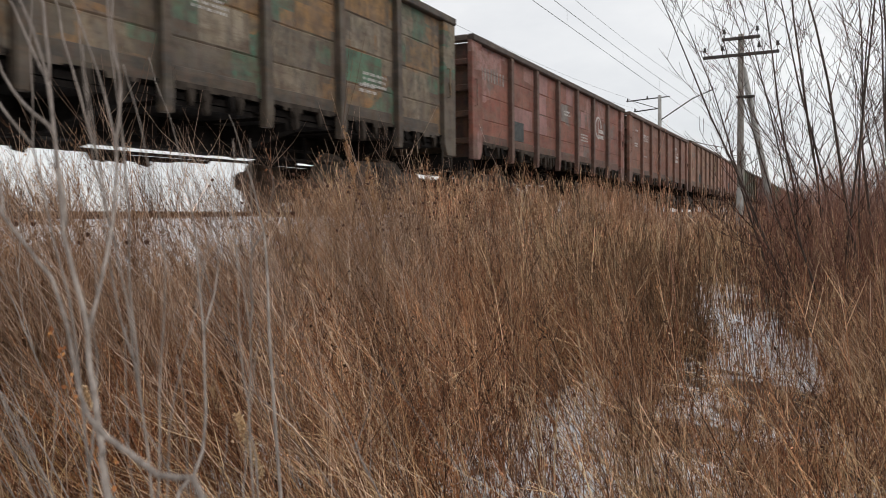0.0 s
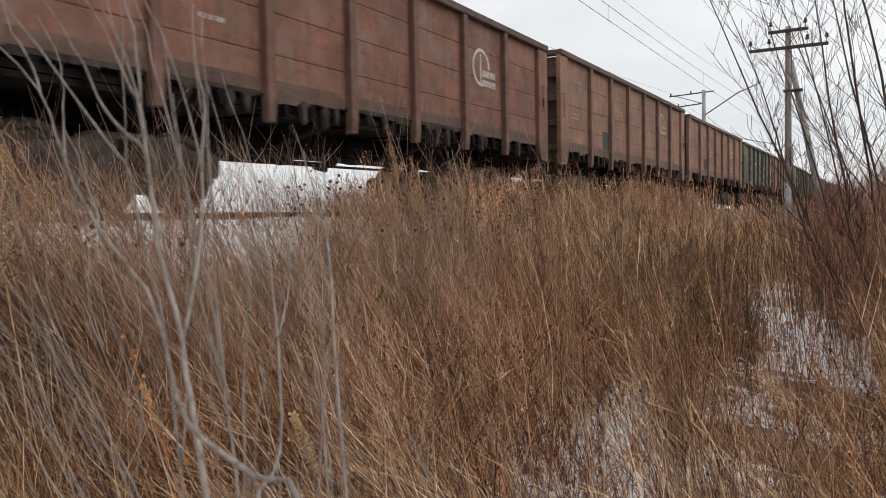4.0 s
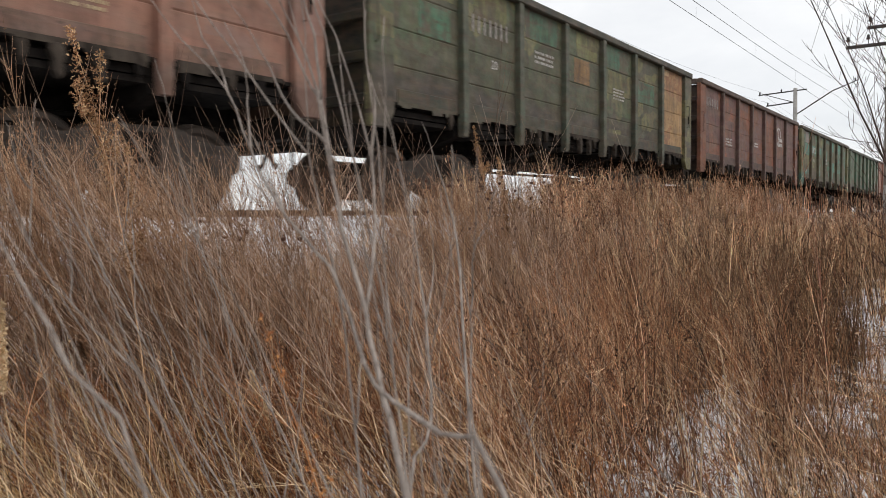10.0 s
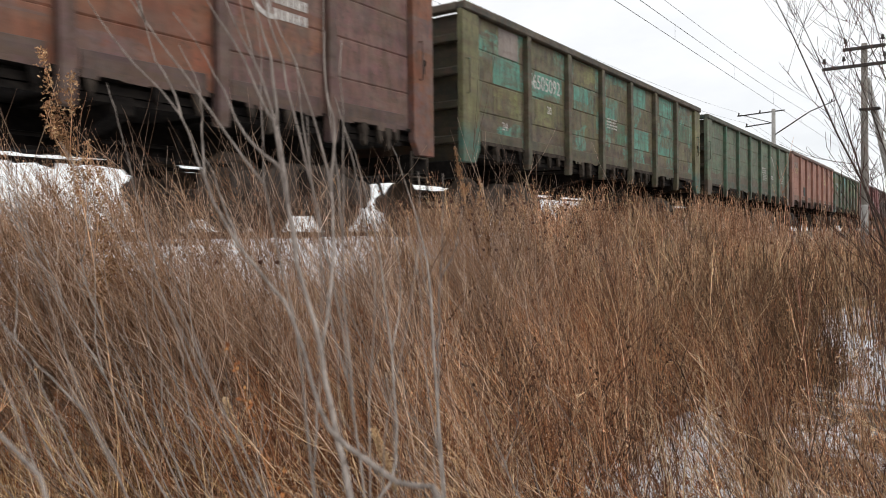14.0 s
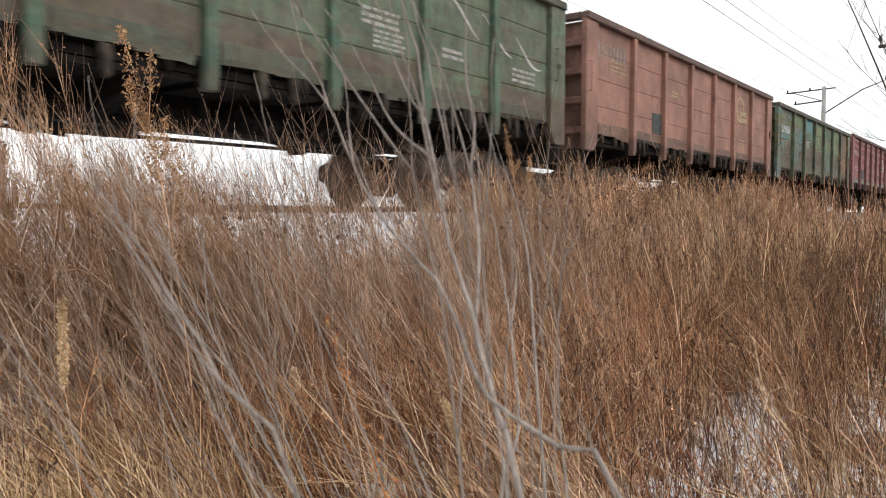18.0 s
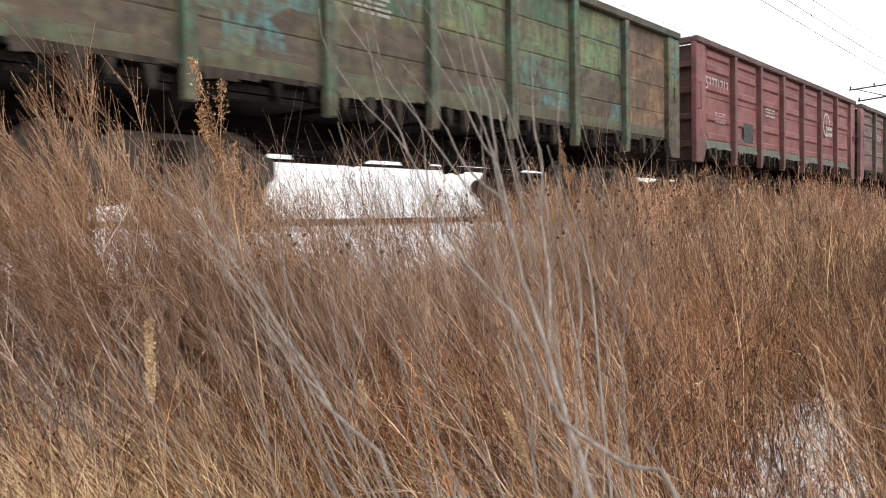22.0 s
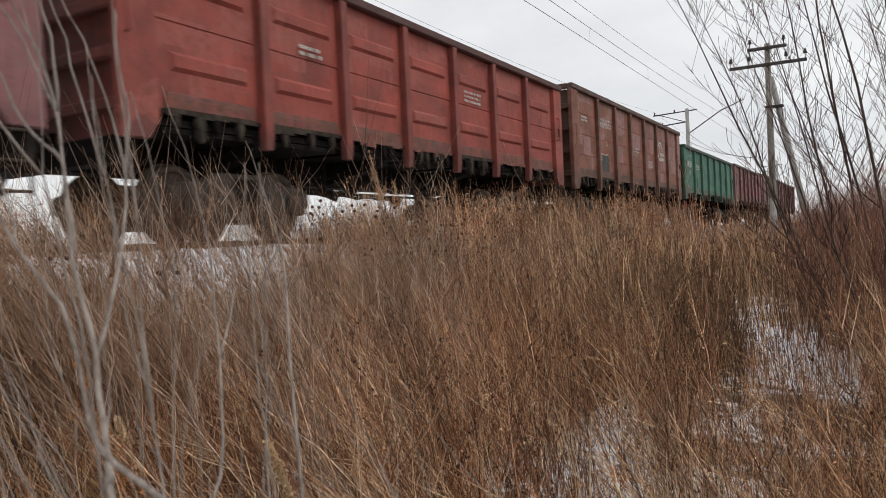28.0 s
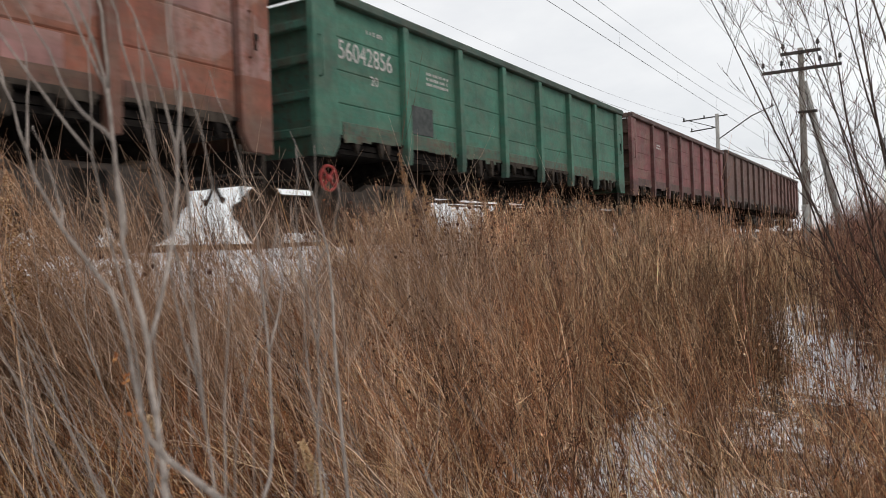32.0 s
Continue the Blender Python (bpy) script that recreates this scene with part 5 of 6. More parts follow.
def tree(base, stems, label, seed, depth=2, twig=0.005):
    """A bare shrub: straight leaning stems with alternate rising branches and fine twigs."""
    r = random.Random(seed)
    shrub = thing("bare_shrub", label, "shrub", pose(*base), "bare shrubs beside the field")
    lines, fine = [], []

    def limb(p, d, length, rad, level):
        k = 9 if level == depth else 5
        pts, q = [Vector(p)], Vector(d).normalized()
        for i in range(k):
            q = (q + Vector((r.gauss(0, 0.05), r.gauss(0, 0.05), r.gauss(0.012 if level == depth else 0.09, 0.02)))).normalized()
            pts.append(pts[-1] + q * length / k)
        radii = [max(rad * (1 - 0.85 * i / k), twig * 0.4) for i in range(k + 1)]
        (lines if level == depth else fine).append((pts, radii))
        if level == 0:
            return
        for j in range(r.randint(15, 19) if level == depth else r.randint(3, 6)):
            at = r.uniform(0.28 if level == depth else 0.15, 0.98) * k
            i = min(int(at), k - 1)
            side = Vector((r.gauss(0, 1), r.gauss(0, 1), r.gauss(0.1, 0.3))).normalized()
            share = r.uniform(0.07, 0.2) if level == depth else r.uniform(0.25, 0.55)
            limb(pts[i].lerp(pts[i + 1], at - i), (pts[i + 1] - pts[i]).normalized() + side * r.uniform(0.6, 1.1), length * share, max(radii[i] * 0.42, twig * 0.5), level - 1)

    for off, d, length, rad in stems:
        limb(off, d, length, rad, depth)
        part("stem", tube_mesh("stem", lines[-1:], 8), M_BARK, shrub)
    tagged(part("crown", tube_mesh("crown", fine, 3, False), M_TWIG, shrub), kind="stuff")
    return shrub


def fan(stems):
    """Stems by their foot beside the shrub's middle, lean to the side, length and radius."""
    return [((x, 0.5 * math.sin(9 * x), 0), (lean * 0.9, lean * 0.35, 1), length, rad * 0.95) for x, lean, length, rad in stems]


def build_shrubs():
    tree((0.1, 9.5, 0.0), fan([(-0.35, -0.54, 4.3, 0.015), (-0.28, -0.46, 4.7, 0.018), (-0.2, -0.36, 4.0, 0.013), (-0.12, -0.22, 4.6, 0.018), (0.0, -0.17, 5.2, 0.02), (0.08, -0.27, 4.4, 0.014), (0.2, -0.2, 5.2, 0.019), (0.12, -1.15, 2.2, 0.008), (-0.3, -0.9, 1.7, 0.007)]), "leafless grey-brown shrub with leaning straight stems", 3)
    tree((0.85, 9.3, 0.0), fan([(-0.2, -0.16, 5.0, 0.018), (0.0, -0.10, 5.4, 0.02), (0.15, -0.22, 4.4, 0.014), (0.3, -0.05, 5.2, 0.018), (-0.1, -0.5, 3.4, 0.012)]), "taller leafless shrub with thin reddish twigs", 8)
    tree((0.2, 7.5, 0.0), fan([(-0.1, -0.3, 3.4, 0.012), (0.0, -0.13, 4.3, 0.016), (0.1, 0.0, 4.6, 0.021), (0.2, -0.2, 4.2, 0.013), (-0.15, -0.5, 2.4, 0.007), (0.25, -0.08, 4.4, 0.015)]), "leafless reddish-brown shrub with upright stems at the field's edge", 14)
    tree((1.2, 11.5, 0.0), fan([(-0.3, -0.25, 4.4, 0.016), (0.0, -0.1, 5.0, 0.018), (0.3, 0.05, 5.0, 0.018)]), "bare shrub behind dry weeds", 21)
    tree((1.3, 15.0, 0.0), fan([(-0.5, -0.3, 3.6, 0.018), (0.0, -0.15, 4.4, 0.02), (0.5, 0.0, 4.6, 0.02)]), "bare shrub farther along the field", 33)
    rng = np.random.default_rng(5)
    pieces = []
    n = 2400
    y = 12 + 49 * rng.random(n) ** 1.7
    edge = -0.078 * y + np.abs(rng.normal(0, 0.35, n))
    x = edge + 14 * rng.random(n) ** 1.6
    xy = np.stack([x, y], 1)
    tall = rng.uniform(0.4, 1.0, n) * np.clip(1.4 + 0.55 * (x - edge) + 0.02 * y, 1.3, 3.9)
    p = stem_lines(rng, xy, tall, 0.08, 0.2, 4)
    pieces.append(strands(p, np.broadcast_to(np.array([0.010, 0.008, 0.006, 0.003]), p.shape[:2])))
    t = side_twigs(rng, p, tall, 10, 0.2, (0.12, 0.36), 0.7)[:, ::2]
    pieces.append(strands(t, np.broadcast_to(np.array([0.005, 0.002]), (len(t), 2))))
    me = arrays_mesh("thicket", *joined(pieces))
    me.materials.append(M_THICKET)
    tagged(new("thicket", me), "reddish-brown leafless thicket at the edge of the field", "thicket", kind="stuff")


build_shrubs()


# ---- poles and wires ----
def lerp_line(a, b, sag, n=14):
    a, b = Vector(a), Vector(b)
    return [a.lerp(b, i / n) - Vector((0, 0, sag * 4 * (i / n) * (1 - i / n))) for i in range(n + 1)]


def build_poles():
    base = (-2.62, 26.9, 0.0)
    pole = thing("telegraph_pole", "weathered telegraph pole with two dark cross-arms and a slanting prop", "utility pole", pose(*base))
    top = 7.15
    part("shaft", tube_mesh("shaft", [([(0, 0, -0.3), (0, 0, 3), (0, 0, top)], [0.12, 0.105, 0.085])], 12), M_POLE, pole)
    part("footing", tube_mesh("footing", [([(0.0, -0.14, -0.2), (0, -0.14, 2.2)], [0.11, 0.1])], 8), M_CONC, pole, "pale concrete footing post")
    part("prop", tube_mesh("prop", [([(1.25, 0.9, -0.3), (0.06, 0.1, 6.1)], [0.13, 0.09])], 10), M_CONC, pole, "grey slanting prop")
    part("prop_band", box_mesh("prop_band", [(-0.14, 0.42, -0.14, 0.16, 5.1, 5.16)], 0.01), M_ARM, pole)
    ins = bmesh.new()
    lathe(ins, [(-0.14, 0.012), (0.0, 0.012), (0.0, 0.055), (0.05, 0.06), (0.06, 0.035), (0.09, 0.045), (0.13, 0.04), (0.15, 0.012)], (0, 0, 0), 10, "z")
    ins = finish(ins, "insulator", True)
    for z, half, at in ((6.47, 1.15, (-1.1, -0.55, 0.55, 1.1)), (7.0, 0.58, (-0.5, 0.5))):
        arm = part("cross_arm", box_mesh("cross_arm", [(-half, half, -0.16, -0.08, z - 0.05, z + 0.05)], 0.012), M_ARM, pole)
        for x in at:
            part("insulator", ins, M_GLASS, arm, "", pose(x, -0.12, z + 0.19))
    for s in (-1, 1):
        part("arm_brace", tube_mesh("arm_brace", [([(s * 0.38, -0.1, 6.97), (s * 0.05, -0.1, 6.62)], 0.012)], 5), M_ARM, pole)
    k = 0
    for z, at in ((6.47, (-1.1, -0.55, 0.55, 1.1)), (7.0, (-0.5, 0.5))):
        for x in at:
            line = lerp_line((base[0] + x, base[1] - 0.12, z + 0.3), (base[0] + x, base[1] - 50, z + 0.3), 0.3)
            on = lerp_line((base[0] + x, base[1] - 0.12, z + 0.3), (base[0] + x, base[1] + 50, z + 0.3), 0.3)
            w = new("telegraph_wire", tube_mesh("telegraph_wire", [(line[::-1] + on[1:], 0.0022)], 4))
            w.data.materials.append(M_WIRE)
            tagged(w, "thin telegraph wire running along the railway", "wire", "telegraph wires")

    def mast(y):
        m = thing("catenary_mast", "grey concrete catenary mast with bracket arms over the track", "catenary mast", pose(-10.73, y, 0.96) @ Matrix.Diagonal((0.859, 0.859, 0.859, 1)), "catenary masts")
        part("shaft", tube_mesh("shaft", [([(0, 0, -0.3), (0, 0, 10.15)], [0.2, 0.14])], 12), M_CONC, m)
        part("cantilever", tube_mesh("cantilever", [([(0.1, 0, 8.15), (2.6, 0, 9.7), (4.35, 0, 10.35)], [0.045, 0.045, 0.03])], 6), M_ARM, m)
        part("feeder_arm", tube_mesh("feeder_arm", [([(0.8, 0, 10.0), (-2.7, 0, 9.85)], 0.05)], 6), M_ARM, m)
        part("feeder_arm", tube_mesh("feeder_arm", [([(0.0, 0, 9.1), (-2.1, 0, 8.95)], 0.05)], 6), M_ARM, m)
        part("feeder_brace", tube_mesh("feeder_brace", [([(-0.2, 0, 9.12), (-2.2, 0, 9.85)], 0.03)], 5), M_ARM, m)
        pin = bmesh.new()
        lathe(pin, [(0, 0.02), (0.05, 0.07), (0.12, 0.05), (0.17, 0.07), (0.25, 0.03)], (0, 0, 0), 10, "z")
        pin = finish(pin, "insulator", True)
        for x, z in ((-2.6, 9.86), (-1.0, 9.92), (-2.0, 8.96), (4.1, 10.26)):
            part("insulator", pin, M_GLASS, m, "", pose(x, 0, z))
        return m

    for y in (55.3, -4.7, 115.3):
        mast(y)
    ys = (-64.7, -4.7, 55.3, 115.3, 175.3)

    def span_wire(name, x, z, sag, rad, label):
        pts = []
        for a, b in zip(ys, ys[1:]):
            pts += lerp_line((x, a, z), (x, b, z), sag)[:-1]
        w = new(name, tube_mesh(name, [(pts, rad)], 5))
        w.data.materials.append(M_WIRE)
        tagged(w, label, "wire", "overhead wires")

    span_wire("contact_wire", AXIS, 7.93, 0.0, 0.0092, "overhead contact wire above the track")
    span_wire("messenger_wire", AXIS, 8.86, 0.43, 0.0092, "sagging messenger wire above the track")
    span_wire("feeder_wire", -8.2, 9.84, 0.8, 0.007, "sagging feeder wire beside the catenary")
    span_wire("feeder_wire", -12.96, 9.66, 0.9, 0.006, "sagging feeder wire beyond the track")
    span_wire("feeder_wire", -12.45, 8.88, 0.9, 0.006, "sagging feeder wire beyond the track")
    for y in range(2, 54, 8):
        f = (y + 4.7) / 60
        hang = new("dropper", tube_mesh("dropper", [([(AXIS, y, 7.93), (AXIS, y, 8.86 - 0.43 * 4 * f * (1 - f))], 0.003)], 4))
        hang.data.materials.append(M_WIRE)
        tagged(hang, "thin dropper between messenger and contact wire", "wire", "droppers")


build_poles()


# ---- single plants near the standpoint ----
def knotty(q, pts):
    """The same line with small bends, as a dead stem has them."""
    pts = [Vector(p) for p in pts]
    out = [pts[0]]
    for i, (a, b) in enumerate(zip(pts, pts[1:])):
        before, after = pts[max(i - 1, 0)], pts[min(i + 2, len(pts) - 1)]
        for f in (1 / 3, 2 / 3, 1):
            m0, m1 = (b - before) / 2, (after - a) / 2
            c = a * (2 * f**3 - 3 * f**2 + 1) + m0 * (f**3 - 2 * f**2 + f) + b * (3 * f**2 - 2 * f**3) + m1 * (f**3 - f**2)
            out.append(c + Vector((q.gauss(0, 1), q.gauss(0, 1), q.gauss(0, 1))) * 0.0011 * (f < 1))
    return out


def weed(name, label, base, lines, material, heads=(), head_material=None, category="dry weed", thick=0.004, group=""):
    """A stem and its branches, and seed heads where it has them; points from the base, in metres."""
    w = thing(name, label, category, pose(*base), group)
    q = random.Random(name + str(base))
    for i, pts in enumerate(lines):
        if material is M_NEAR:
            pts = knotty(q, pts)
        rad = [max(thick * (1 if i == 0 else 0.5) * (1 - k / (len(pts) - 1)) ** 0.8, 0.0005) for k in range(len(pts))]
        part("stem" if i == 0 else "branch", tube_mesh("stem", [(pts, rad)], 6), material, w)
    for c, size, count, seed in heads:
        rng = np.random.default_rng(seed)
        t = rng.uniform(0, 1, (count, 1))
        a, b = np.array(c[0]), np.array(c[1])
        p = a * (1 - t) + b * t + rng.normal(0, 1, (count, 3)) * size * (0.4 + 0.8 * np.sin(np.pi * np.clip(t, 0.1, 0.95)))
        ln = np.stack([p, p + rng.normal(0, 0.004, p.shape)], 1)
        tagged(part("seed_head", arrays_mesh("seed_head", *flecks(rng, ln, 3, 0.009)), head_material or M_SEED, w, "dry seed head"), kind="stuff")
    return w


def build_single_plants():
    base = (-0.16, 0.42, 0.0)
    rel = lambda pts: [(x - base[0], y - base[1], z - base[2]) for x, y, z in pts]
    weed("tall_grey_weed", "tall grey branching dead weed close by", base, [
        rel([(-0.16, 0.42, -0.05), (-0.28, 0.46, 0.6), (-0.446, 0.506, 1.125), (-0.489, 0.53, 1.196), (-0.532, 0.556, 1.272), (-0.564, 0.565, 1.334), (-0.596, 0.581, 1.399), (-0.636, 0.605, 1.493), (-0.667, 0.603, 1.564), (-0.707, 0.6, 1.70)]),
        rel([(-0.6, 0.583, 1.41), (-0.632, 0.603, 1.483), (-0.668, 0.612, 1.526), (-0.703, 0.603, 1.595), (-0.742, 0.583, 1.661), (-0.766, 0.574, 1.70)]),
        rel([(-0.532, 0.556, 1.272), (-0.569, 0.615, 1.361), (-0.604, 0.651, 1.425), (-0.632, 0.662, 1.49), (-0.657, 0.651, 1.576), (-0.682, 0.635, 1.644), (-0.699, 0.631, 1.70)]),
        rel([(-0.621, 0.597, 1.444), (-0.663, 0.596, 1.475), (-0.699, 0.596, 1.521), (-0.725, 0.587, 1.572), (-0.763, 0.573, 1.626)]),
        rel([(-0.636, 0.605, 1.493), (-0.655, 0.615, 1.57), (-0.68, 0.612, 1.64), (-0.69, 0.60, 1.72)]),
        rel([(-0.58, 0.575, 1.36), (-0.625, 0.60, 1.44), (-0.66, 0.61, 1.54), (-0.70, 0.60, 1.62), (-0.735, 0.585, 1.70)]),
        rel([(-0.604, 0.651, 1.425), (-0.606, 0.66, 1.49), (-0.622, 0.665, 1.54), (-0.618, 0.66, 1.60)]),
    ], M_NEAR, thick=0.0038)
    base = (-0.08, 0.46, 0.0)
    weed("crooked_grey_weed", "grey dead weed stem with a crook and thin forked tips", base, [
        rel([(-0.08, 0.46, -0.05), (-0.2, 0.50, 0.75), (-0.355, 0.519, 1.141), (-0.419, 0.522, 1.178), (-0.497, 0.528, 1.209), (-0.539, 0.546, 1.255), (-0.59, 0.567, 1.314), (-0.662, 0.573, 1.368), (-0.724, 0.581, 1.442), (-0.775, 0.589, 1.517), (-0.841, 0.55, 1.606), (-0.865, 0.529, 1.662), (-0.872, 0.525, 1.71)]),
        rel([(-0.775, 0.591, 1.513), (-0.795, 0.589, 1.557), (-0.817, 0.582, 1.601), (-0.831, 0.574, 1.68)]),
        rel([(-0.724, 0.581, 1.442), (-0.752, 0.60, 1.50), (-0.76, 0.605, 1.545), (-0.79, 0.60, 1.60)]),
        rel([(-0.662, 0.573, 1.368), (-0.71, 0.60, 1.40), (-0.745, 0.61, 1.45), (-0.765, 0.612, 1.475)]),
    ], M_NEAR, thick=0.003)
    base = (-0.35, 0.28, 0.0)
    weed("leaning_grey_weed", "grey weed stem leaning far over close by", base, [
        rel([(-0.35, 0.28, -0.05), (-0.42, 0.295, 0.8), (-0.509, 0.297, 1.178), (-0.59, 0.291, 1.253), (-0.679, 0.287, 1.345), (-0.774, 0.277, 1.425), (-0.881, 0.264, 1.49)]),
        rel([(-0.59, 0.291, 1.253), (-0.66, 0.31, 1.28), (-0.75, 0.32, 1.34)]),
        rel([(-0.47, 0.30, 1.02), (-0.62, 0.378, 1.108), (-0.677, 0.376, 1.158), (-0.743, 0.378, 1.244), (-0.823, 0.372, 1.328), (-0.907, 0.357, 1.40)]),
    ], M_NEAR, thick=0.0023)
    base = (-0.42, 0.55, 0.0)
    weed("slim_grey_weed", "slim grey weed stem with a bare tip", base, [
        rel([(-0.42, 0.55, -0.05), (-0.5, 0.62, 0.6), (-0.585, 0.687, 1.029), (-0.598, 0.749, 1.109), (-0.64, 0.798, 1.227), (-0.679, 0.83, 1.322), (-0.734, 0.861, 1.443), (-0.793, 0.868, 1.579)]),
        rel([(-0.64, 0.798, 1.227), (-0.665, 0.85, 1.30), (-0.70, 0.88, 1.39)]),
    ], M_NEAR, thick=0.003)
    base = (-0.6, 0.95, 0.0)
    weed("broken_grey_weed", "straight grey weed stem broken at its tip", base, [
        rel([(-0.6, 0.95, -0.05), (-0.68, 1.0, 0.7), (-0.757, 1.056, 1.189), (-0.807, 1.109, 1.34), (-0.853, 1.122, 1.452), (-0.895, 1.13, 1.54)]),
    ], M_NEAR, thick=0.0036)
    r = random.Random(4)
    def wand(h, sx, sy, count):
        """A nearly straight dead stem that splits into wavy parallel tips."""
        bow = r.uniform(0.02, 0.09)
        at = lambda q: Vector((sx * h * q - bow * math.sin(3.1 * q) * 0.6, sy * h * q - bow * q * q, h * q - 0.03))
        pts = [at(q) + Vector((r.gauss(0, 0.004), r.gauss(0, 0.004), 0)) for q in (0, 0.25, 0.45, 0.58, 0.68, 0.77, 0.85, 0.93, 1)]
        lines = [pts]
        for j in range(count):
            k = r.randint(2, 7)
            p, d = pts[k], (pts[k + 1] - pts[k]).normalized() + Vector((r.gauss(-0.05, 0.22), r.gauss(0, 0.22), 0.1))
            ln, twig = h * r.uniform(0.12, 0.34), [p]
            for q in range(5):
                d = (d.normalized() + Vector((r.gauss(0, 0.1), r.gauss(0, 0.1), 0.05))).normalized()
                twig.append(twig[-1] + d * ln / 5)
            lines.append(twig)
            if r.random() < 0.6:
                e = (d + Vector((r.gauss(0, 0.5), r.gauss(0, 0.5), 0))).normalized()
                lines.append([twig[2], twig[2] + e * ln * 0.2, twig[2] + (e + Vector((0, 0, 0.6))).normalized() * ln * 0.42])
        return lines

    stand = [(-0.2 + r.gauss(0, 0.07), 0.5 + r.gauss(0, 0.09), r.uniform(1.45, 1.72), -0.31 + r.gauss(0, 0.05), 0.08 + r.gauss(0, 0.06), r.randint(3, 6)) for j in range(3)]
    stand += [(-0.22 - 0.1 * j + r.gauss(0, 0.04), 0.72 + 0.07 * j + r.gauss(0, 0.06), r.uniform(1.25, 1.5), -0.46 + r.gauss(0, 0.06), -0.2 + r.gauss(0, 0.06), r.randint(2, 4)) for j in range(7)]
    stand += [(-0.45 - 0.17 * j + r.gauss(0, 0.05), 0.95 + 0.1 * j + r.gauss(0, 0.1), r.uniform(0.95, 1.3), -0.42 + r.gauss(0, 0.1), -0.28 + r.gauss(0, 0.08), r.randint(1, 4)) for j in range(9)]
    stand += [(0.15 - 0.16 * j + r.gauss(0, 0.08), 1.5 + 0.07 * j + r.gauss(0, 0.15), r.uniform(0.7, 1.05), -0.34 + r.gauss(0, 0.12), -0.24 + r.gauss(0, 0.1), r.randint(1, 3)) for j in range(7)]
    stand += [(-0.5, 1.65, 1.2, -0.3, -0.3, 3), (-1.1, 1.5, 1.35, -0.34, -0.25, 5), (-1.75, 1.6, 1.4, -0.34, -0.2, 6), (-2.2, 1.9, 1.5, -0.3, -0.2, 7), (-1.3, 2.2, 1.25, -0.3, -0.25, 6), (-1.6, 2.6, 1.35, -0.25, -0.2, 6), (-2.5, 2.4, 1.5, -0.25, -0.2, 7), (-2.9, 2.0, 1.5, -0.25, -0.2, 7), (-1.45, 1.1, 1.2, -0.4, -0.25, 4)]
    for x, y, h, sx, sy, n in stand:
        weed("grey_weed", "grey leaning weed stalk with bare wavy tips", (x, y, float(height(x, y))), wand(h, sx, sy, n), M_NEAR, thick=0.0024 if x > -0.9 and y < 1.4 else 0.0021, group="grey weeds close by")
    # rust-coloured seed plant that stands above the grass
    for x, y, top, tilt in ((-2.72, 1.79, 2.14, -0.17), (-4.0, 6.5, 2.25, -0.1), (-4.75, 1.5, 2.0, -0.08), (-4.5, 1.9, 1.8, -0.1), (-3.5, 6.0, 1.9, -0.08)):
        z = float(height(x, y))
        h = top - z
        pts = [(tilt * h * s * s - 0.02 * math.sin(5 * s), -0.06 * h * s * s, h * s) for s in (0, 0.2, 0.4, 0.55, 0.7, 0.85, 1)]
        lines, heads = [pts], [((pts[-3], pts[-1]), 0.016, 420, 31 + int(10 * h))]
        for j in range(9):
            k = r.uniform(0.45, 0.85)
            p = Vector((tilt * h * k * k, -0.06 * h * k * k, h * k))
            d = Vector((r.gauss(0, 0.35), r.gauss(0, 0.35), 1)).normalized()
            ln = r.uniform(0.16, 0.36)
            lines.append([p, p + d * ln * 0.5, p + (d + Vector((0, 0, 0.4))).normalized() * ln])
            heads.append(((tuple(lines[-1][1]), tuple(lines[-1][2])), 0.012, 90, 60 + j + int(20 * h)))
        weed("rusty_seed_plant", "tall dry weed with rust-coloured seed plumes", (x, y, z), lines, M_RUSSET, heads, group="rusty seed plants", thick=0.0045)
    # bushy rust-brown clumps that rise above the grass before the wagons
    for k, (x, y, top, wide, count) in enumerate(((-3.6, 1.8, 2.4, 0.55, 260), (-4.2, 1.35, 2.55, 0.65, 220), (-3.2, 2.55, 1.95, 0.45, 260), (-3.7, 2.5, 2.0, 0.5, 220), (-3.4, 3.2, 1.65, 0.5, 160), (-4.05, 6.5, 1.98, 0.3, 110), (-4.5, 8.4, 1.85, 0.5, 110), (-4.3, 3.9, 1.5, 0.5, 110), (-3.3, 5.6, 1.62, 0.45, 120), (-4.6, 5.2, 1.6, 0.35, 60))):
        rng = np.random.default_rng(70 + k)
        z = float(height(x, y))
        xy = np.array([x, y]) + rng.normal(0, wide * 0.3, (count, 2))
        count = int(count * 0.62)
        xy = xy[:count]
        tall = (top - z) * rng.uniform(0.45, 1.0, count) ** 0.8
        p = stem_lines(rng, xy, tall, 0.2, 0.1, 6, 0.22) - np.array([x, y, z])
        t = side_twigs(rng, p, tall, 44, 0.45, (0.06, 0.18), 0.45)
        t[:, 1:, :2] += LEFT * rng.uniform(0.0, 0.05, (len(t), 1, 1)) * np.array([0.4, 1.0])[:, None]
        t = t[:, ::2]
        c = thing("weed_clump", "bushy clump of rust-brown dry weeds with fluffy seed twigs", "weed clump", pose(x, y, z), "rusty weed clumps")
        tagged(part("stalk_tuft", arrays_mesh("stalk_tuft", *strands(p, np.broadcast_to(np.linspace(0.002, 0.0004, 6), p.shape[:2]))), M_FEATHER, c), kind="stuff")
        tagged(part("seed_tuft", arrays_mesh("seed_tuft", *joined([strands(t, np.broadcast_to(np.array([0.0012, 0.0005]), (len(t), 2))), flecks(rng, t, 3, 0.010)])), M_FEATHER, c), kind="stuff")
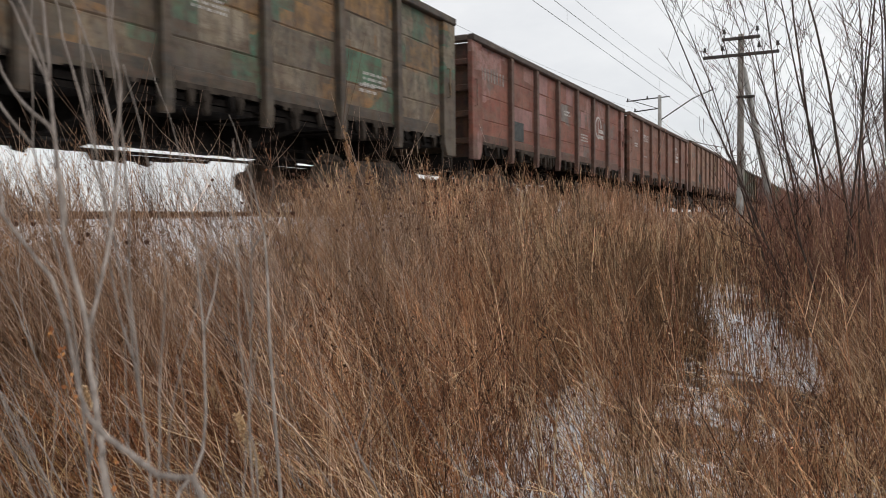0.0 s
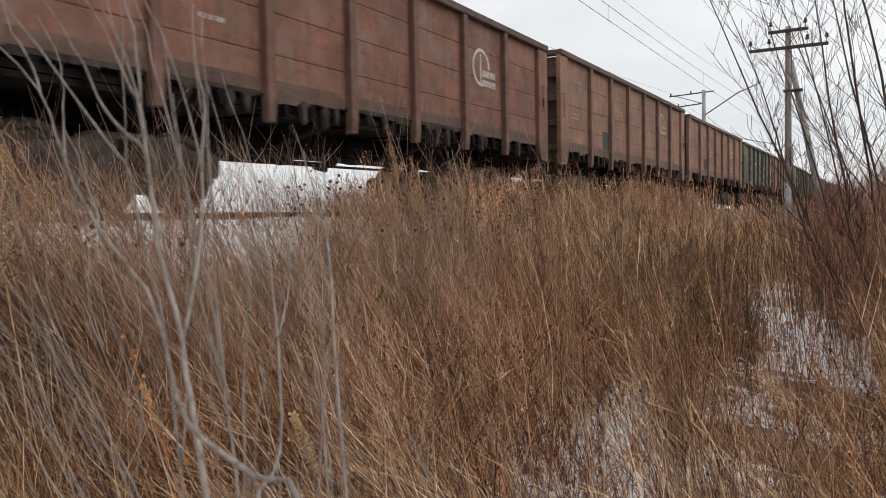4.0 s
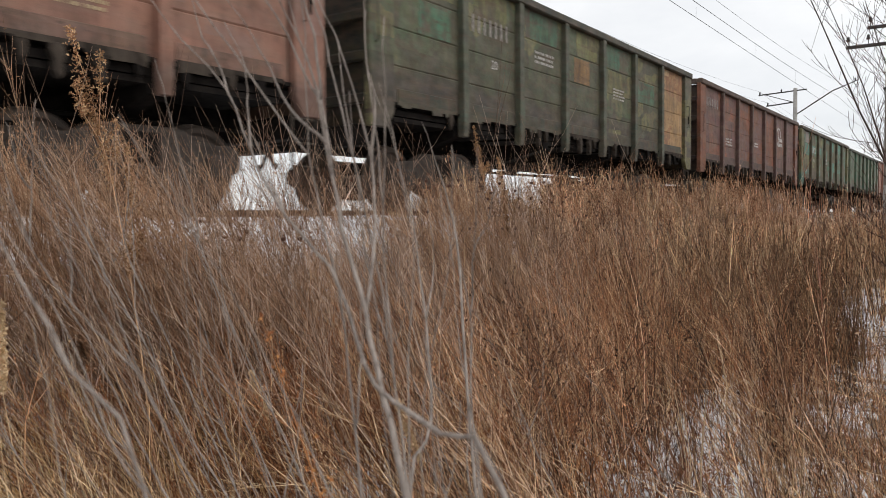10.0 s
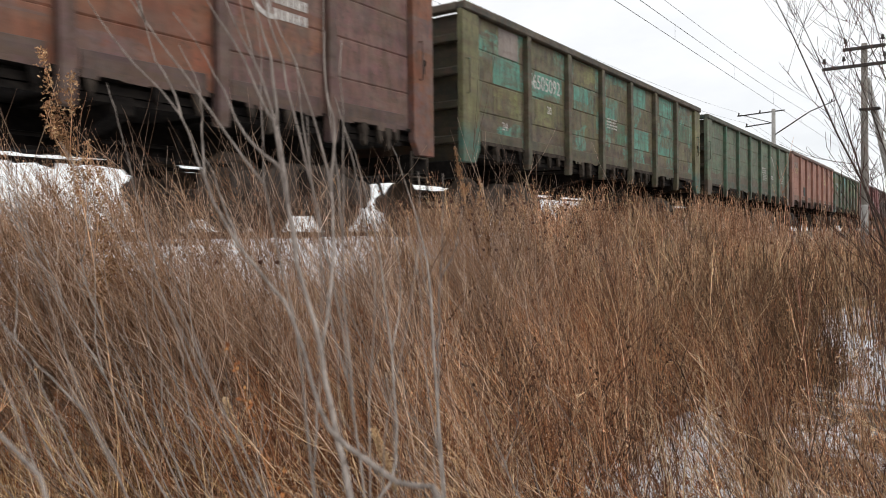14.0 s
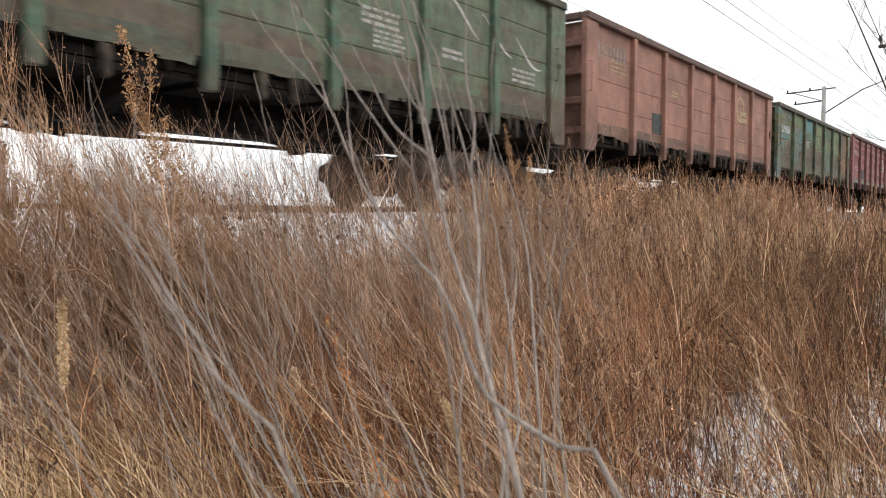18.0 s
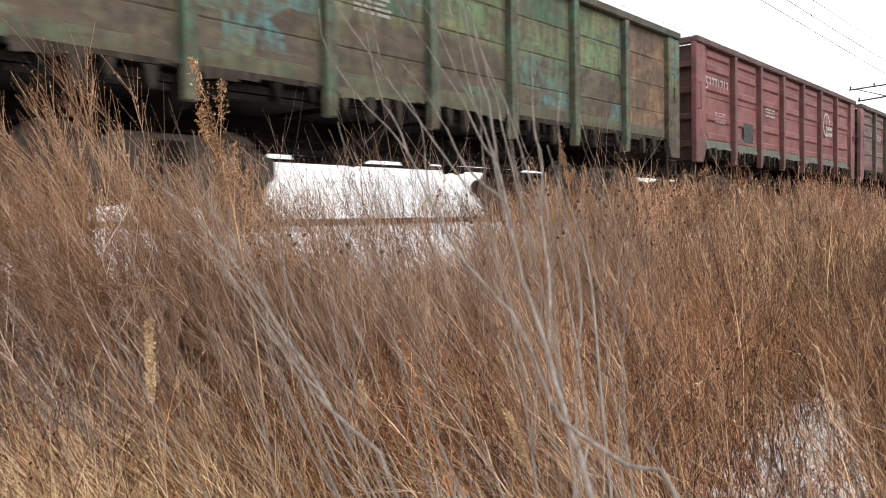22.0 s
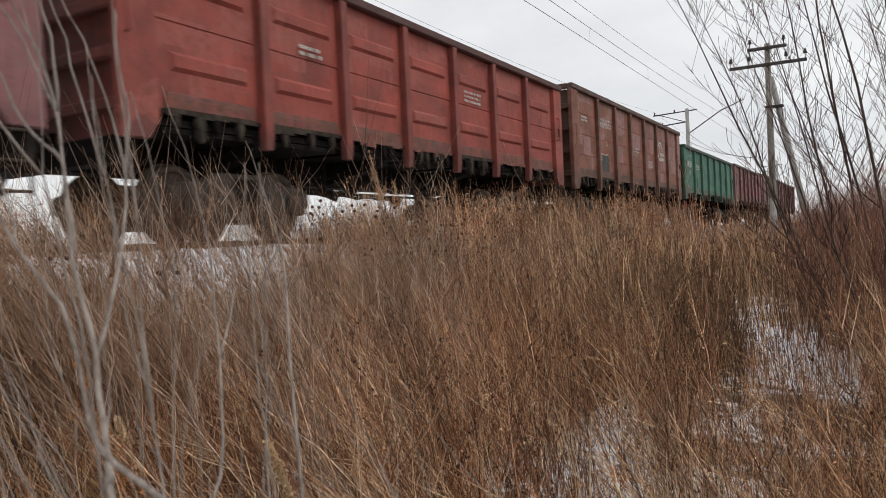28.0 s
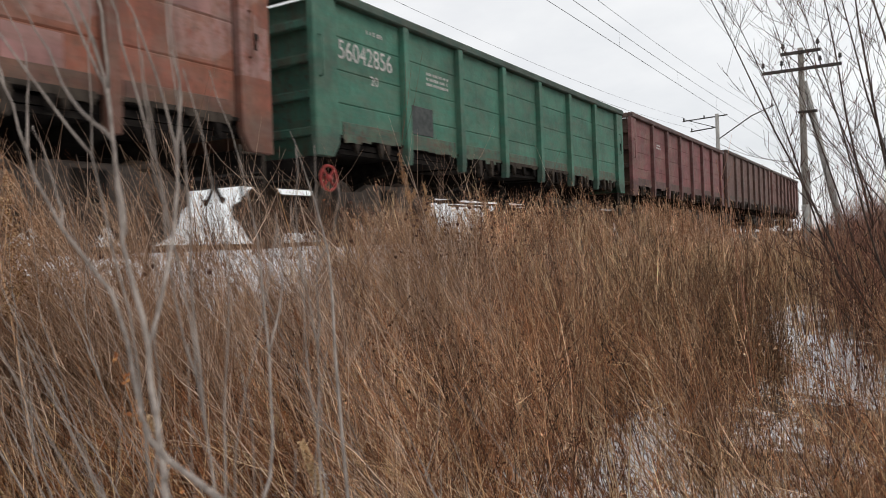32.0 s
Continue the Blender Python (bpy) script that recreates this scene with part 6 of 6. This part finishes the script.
    # pale feathery spikes
    for x, y, z0, z1, lean in ((-2.22, 0.98, 0.90, 1.14, 0.0), (-2.42, 2.1, 0.52, 0.74, -0.07), (-2.38, 2.7, 0.42, 0.62, -0.05), (-1.5, 1.9, 0.6, 0.78, -0.06)):
        g = float(height(x, y))
        pts = [(0.1, 0.06, -0.03), (0.07, 0.04, 0.35 * z0), (0.03, 0.01, 0.8 * z0), (0, 0, z0 - g), (lean * 0.6, lean * 0.3, 0.6 * z1 + 0.4 * z0 - g), (lean, lean * 0.5, z1 - g)]
        weed("spike_grass", "straw-coloured grass stalk with a pale feathery spike", (x, y, g), [pts], M_STRAW, [((pts[-3], pts[-1]), 0.0035, 620, int(100 * z1))], M_SPIKE, "dry grass", 0.002, "spike grasses")
    # amber stalks with withered leaves
    for x, y, h, sx, sy in ((-0.74, 1.17, 1.2, -0.4, -0.12), (-1.95, 2.5, 1.0, -0.25, -0.1)):
        z = float(height(x, y))
        pts = [(sx * h * q, sy * h * q - 0.03 * math.sin(3 * q), h * q - 0.03) for q in (0, 0.25, 0.5, 0.7, 0.85, 1)]
        weed("amber_weed", "amber dry stalk with small withered leaves", (x, y, z), [pts], M_AMBER, [((pts[1], pts[-1]), 0.01, 60, int(40 * h))], M_AMBER, "dry weed", 0.0028, "amber weeds")
    # curled and bent grasses
    for x, y, h, n in ((-1.68, 6.88, 1.05, 8), (-0.92, 2.87, 0.72, 6), (-1.2, 4.4, 0.75, 6), (-0.7, 3.6, 0.6, 5)):
        lines = []
        for j in range(n):
            a, w = r.uniform(0, 6.3), r.uniform(0.12, 0.34)
            lines.append([(0.02 * math.cos(a), 0.02 * math.sin(a), -0.03), (0.2 * w * math.cos(a), 0.2 * w * math.sin(a), h * 0.6), (0.5 * w * math.cos(a), 0.5 * w * math.sin(a), h * 0.95), (0.85 * w * math.cos(a), 0.85 * w * math.sin(a), h * 0.98), (1.15 * w * math.cos(a), 1.15 * w * math.sin(a), h * 0.84)])
        weed("drooping_grass", "tuft of pale grass with drooping curled tips", (x, y, float(height(x, y))), lines, M_SPIKE, category="dry grass", thick=0.0038, group="drooping grass tufts")
    # round-headed dry flowers before the wagons
    bm = bmesh.new()
    bmesh.ops.create_icosphere(bm, subdivisions=1, radius=0.015)
    for v in bm.verts:
        v.co *= r.uniform(0.8, 1.2)
    ball = finish(bm, "seed_ball")
    for k in range(30):
        x, y = r.uniform(-5.4, -3.0), r.uniform(2.5, 8.0)
        z = float(height(x, y))
        h = r.uniform(1.25, 1.75) - z
        pts = [(0, 0, -0.03), (-0.02 * h, 0, 0.4 * h), (-0.07 * h, -0.03 * h, 0.75 * h), (-0.14 * h, -0.06 * h, h)]
        w = weed("thistle", "dry thistle with dark round heads", (x, y, z), [pts] + [[pts[2], (pts[2][0] + dx, pts[2][1] + dx * 0.4, h * 0.86), (pts[2][0] + 1.6 * dx, pts[2][1] + dx * 0.5, h * 0.97)] for dx in (0.07, -0.09, 0.13)], M_GREY, category="thistle", thick=0.004, group="dry thistles")
        for p in (pts[-1], (pts[2][0] + 0.112, pts[2][1] + 0.035, h * 0.97), (pts[2][0] - 0.144, pts[2][1] - 0.045, h * 0.97), (pts[2][0] + 0.208, pts[2][1] + 0.065, h * 0.97)):
            part("seed_ball", ball, M_TWIG, w, "dark round seed ball", pose(*p))


build_single_plants()

FIRST_END = 13.90    # rear end of the first wagon seen, at the start
SPEED = 6.29
DRIFT = [(0, 0.0), (6, -0.03), (9, 0.12), (13, 0.15), (16, 0.1), (20, 0.1), (23, -0.1), (26, -0.12), (32, -0.28)]


def travelled(t):
    ts, ds = zip(*DRIFT)
    return SPEED * t - float(np.interp(t, ts, ds))


def motions():
    times = [0, 2, 4, 6, 8, 10, 12, 14, 16, 18, 20, 22, 24, 26, 28, 30, 32]
    beats = [i * 0.1 for i in range(321)]
    for k, (wagon, sets) in TRAIN.items():
        middle = FIRST_END + LEN * k - 6.55
        walk(wagon, [(t, pose(AXIS, middle - travelled(t), RAIL)) for t in times])
        for w, dy in sets:
            walk(w, [(t, pose(0, dy, 0.475, math.degrees(SPEED * t / 0.475))) for t in beats])


motions()
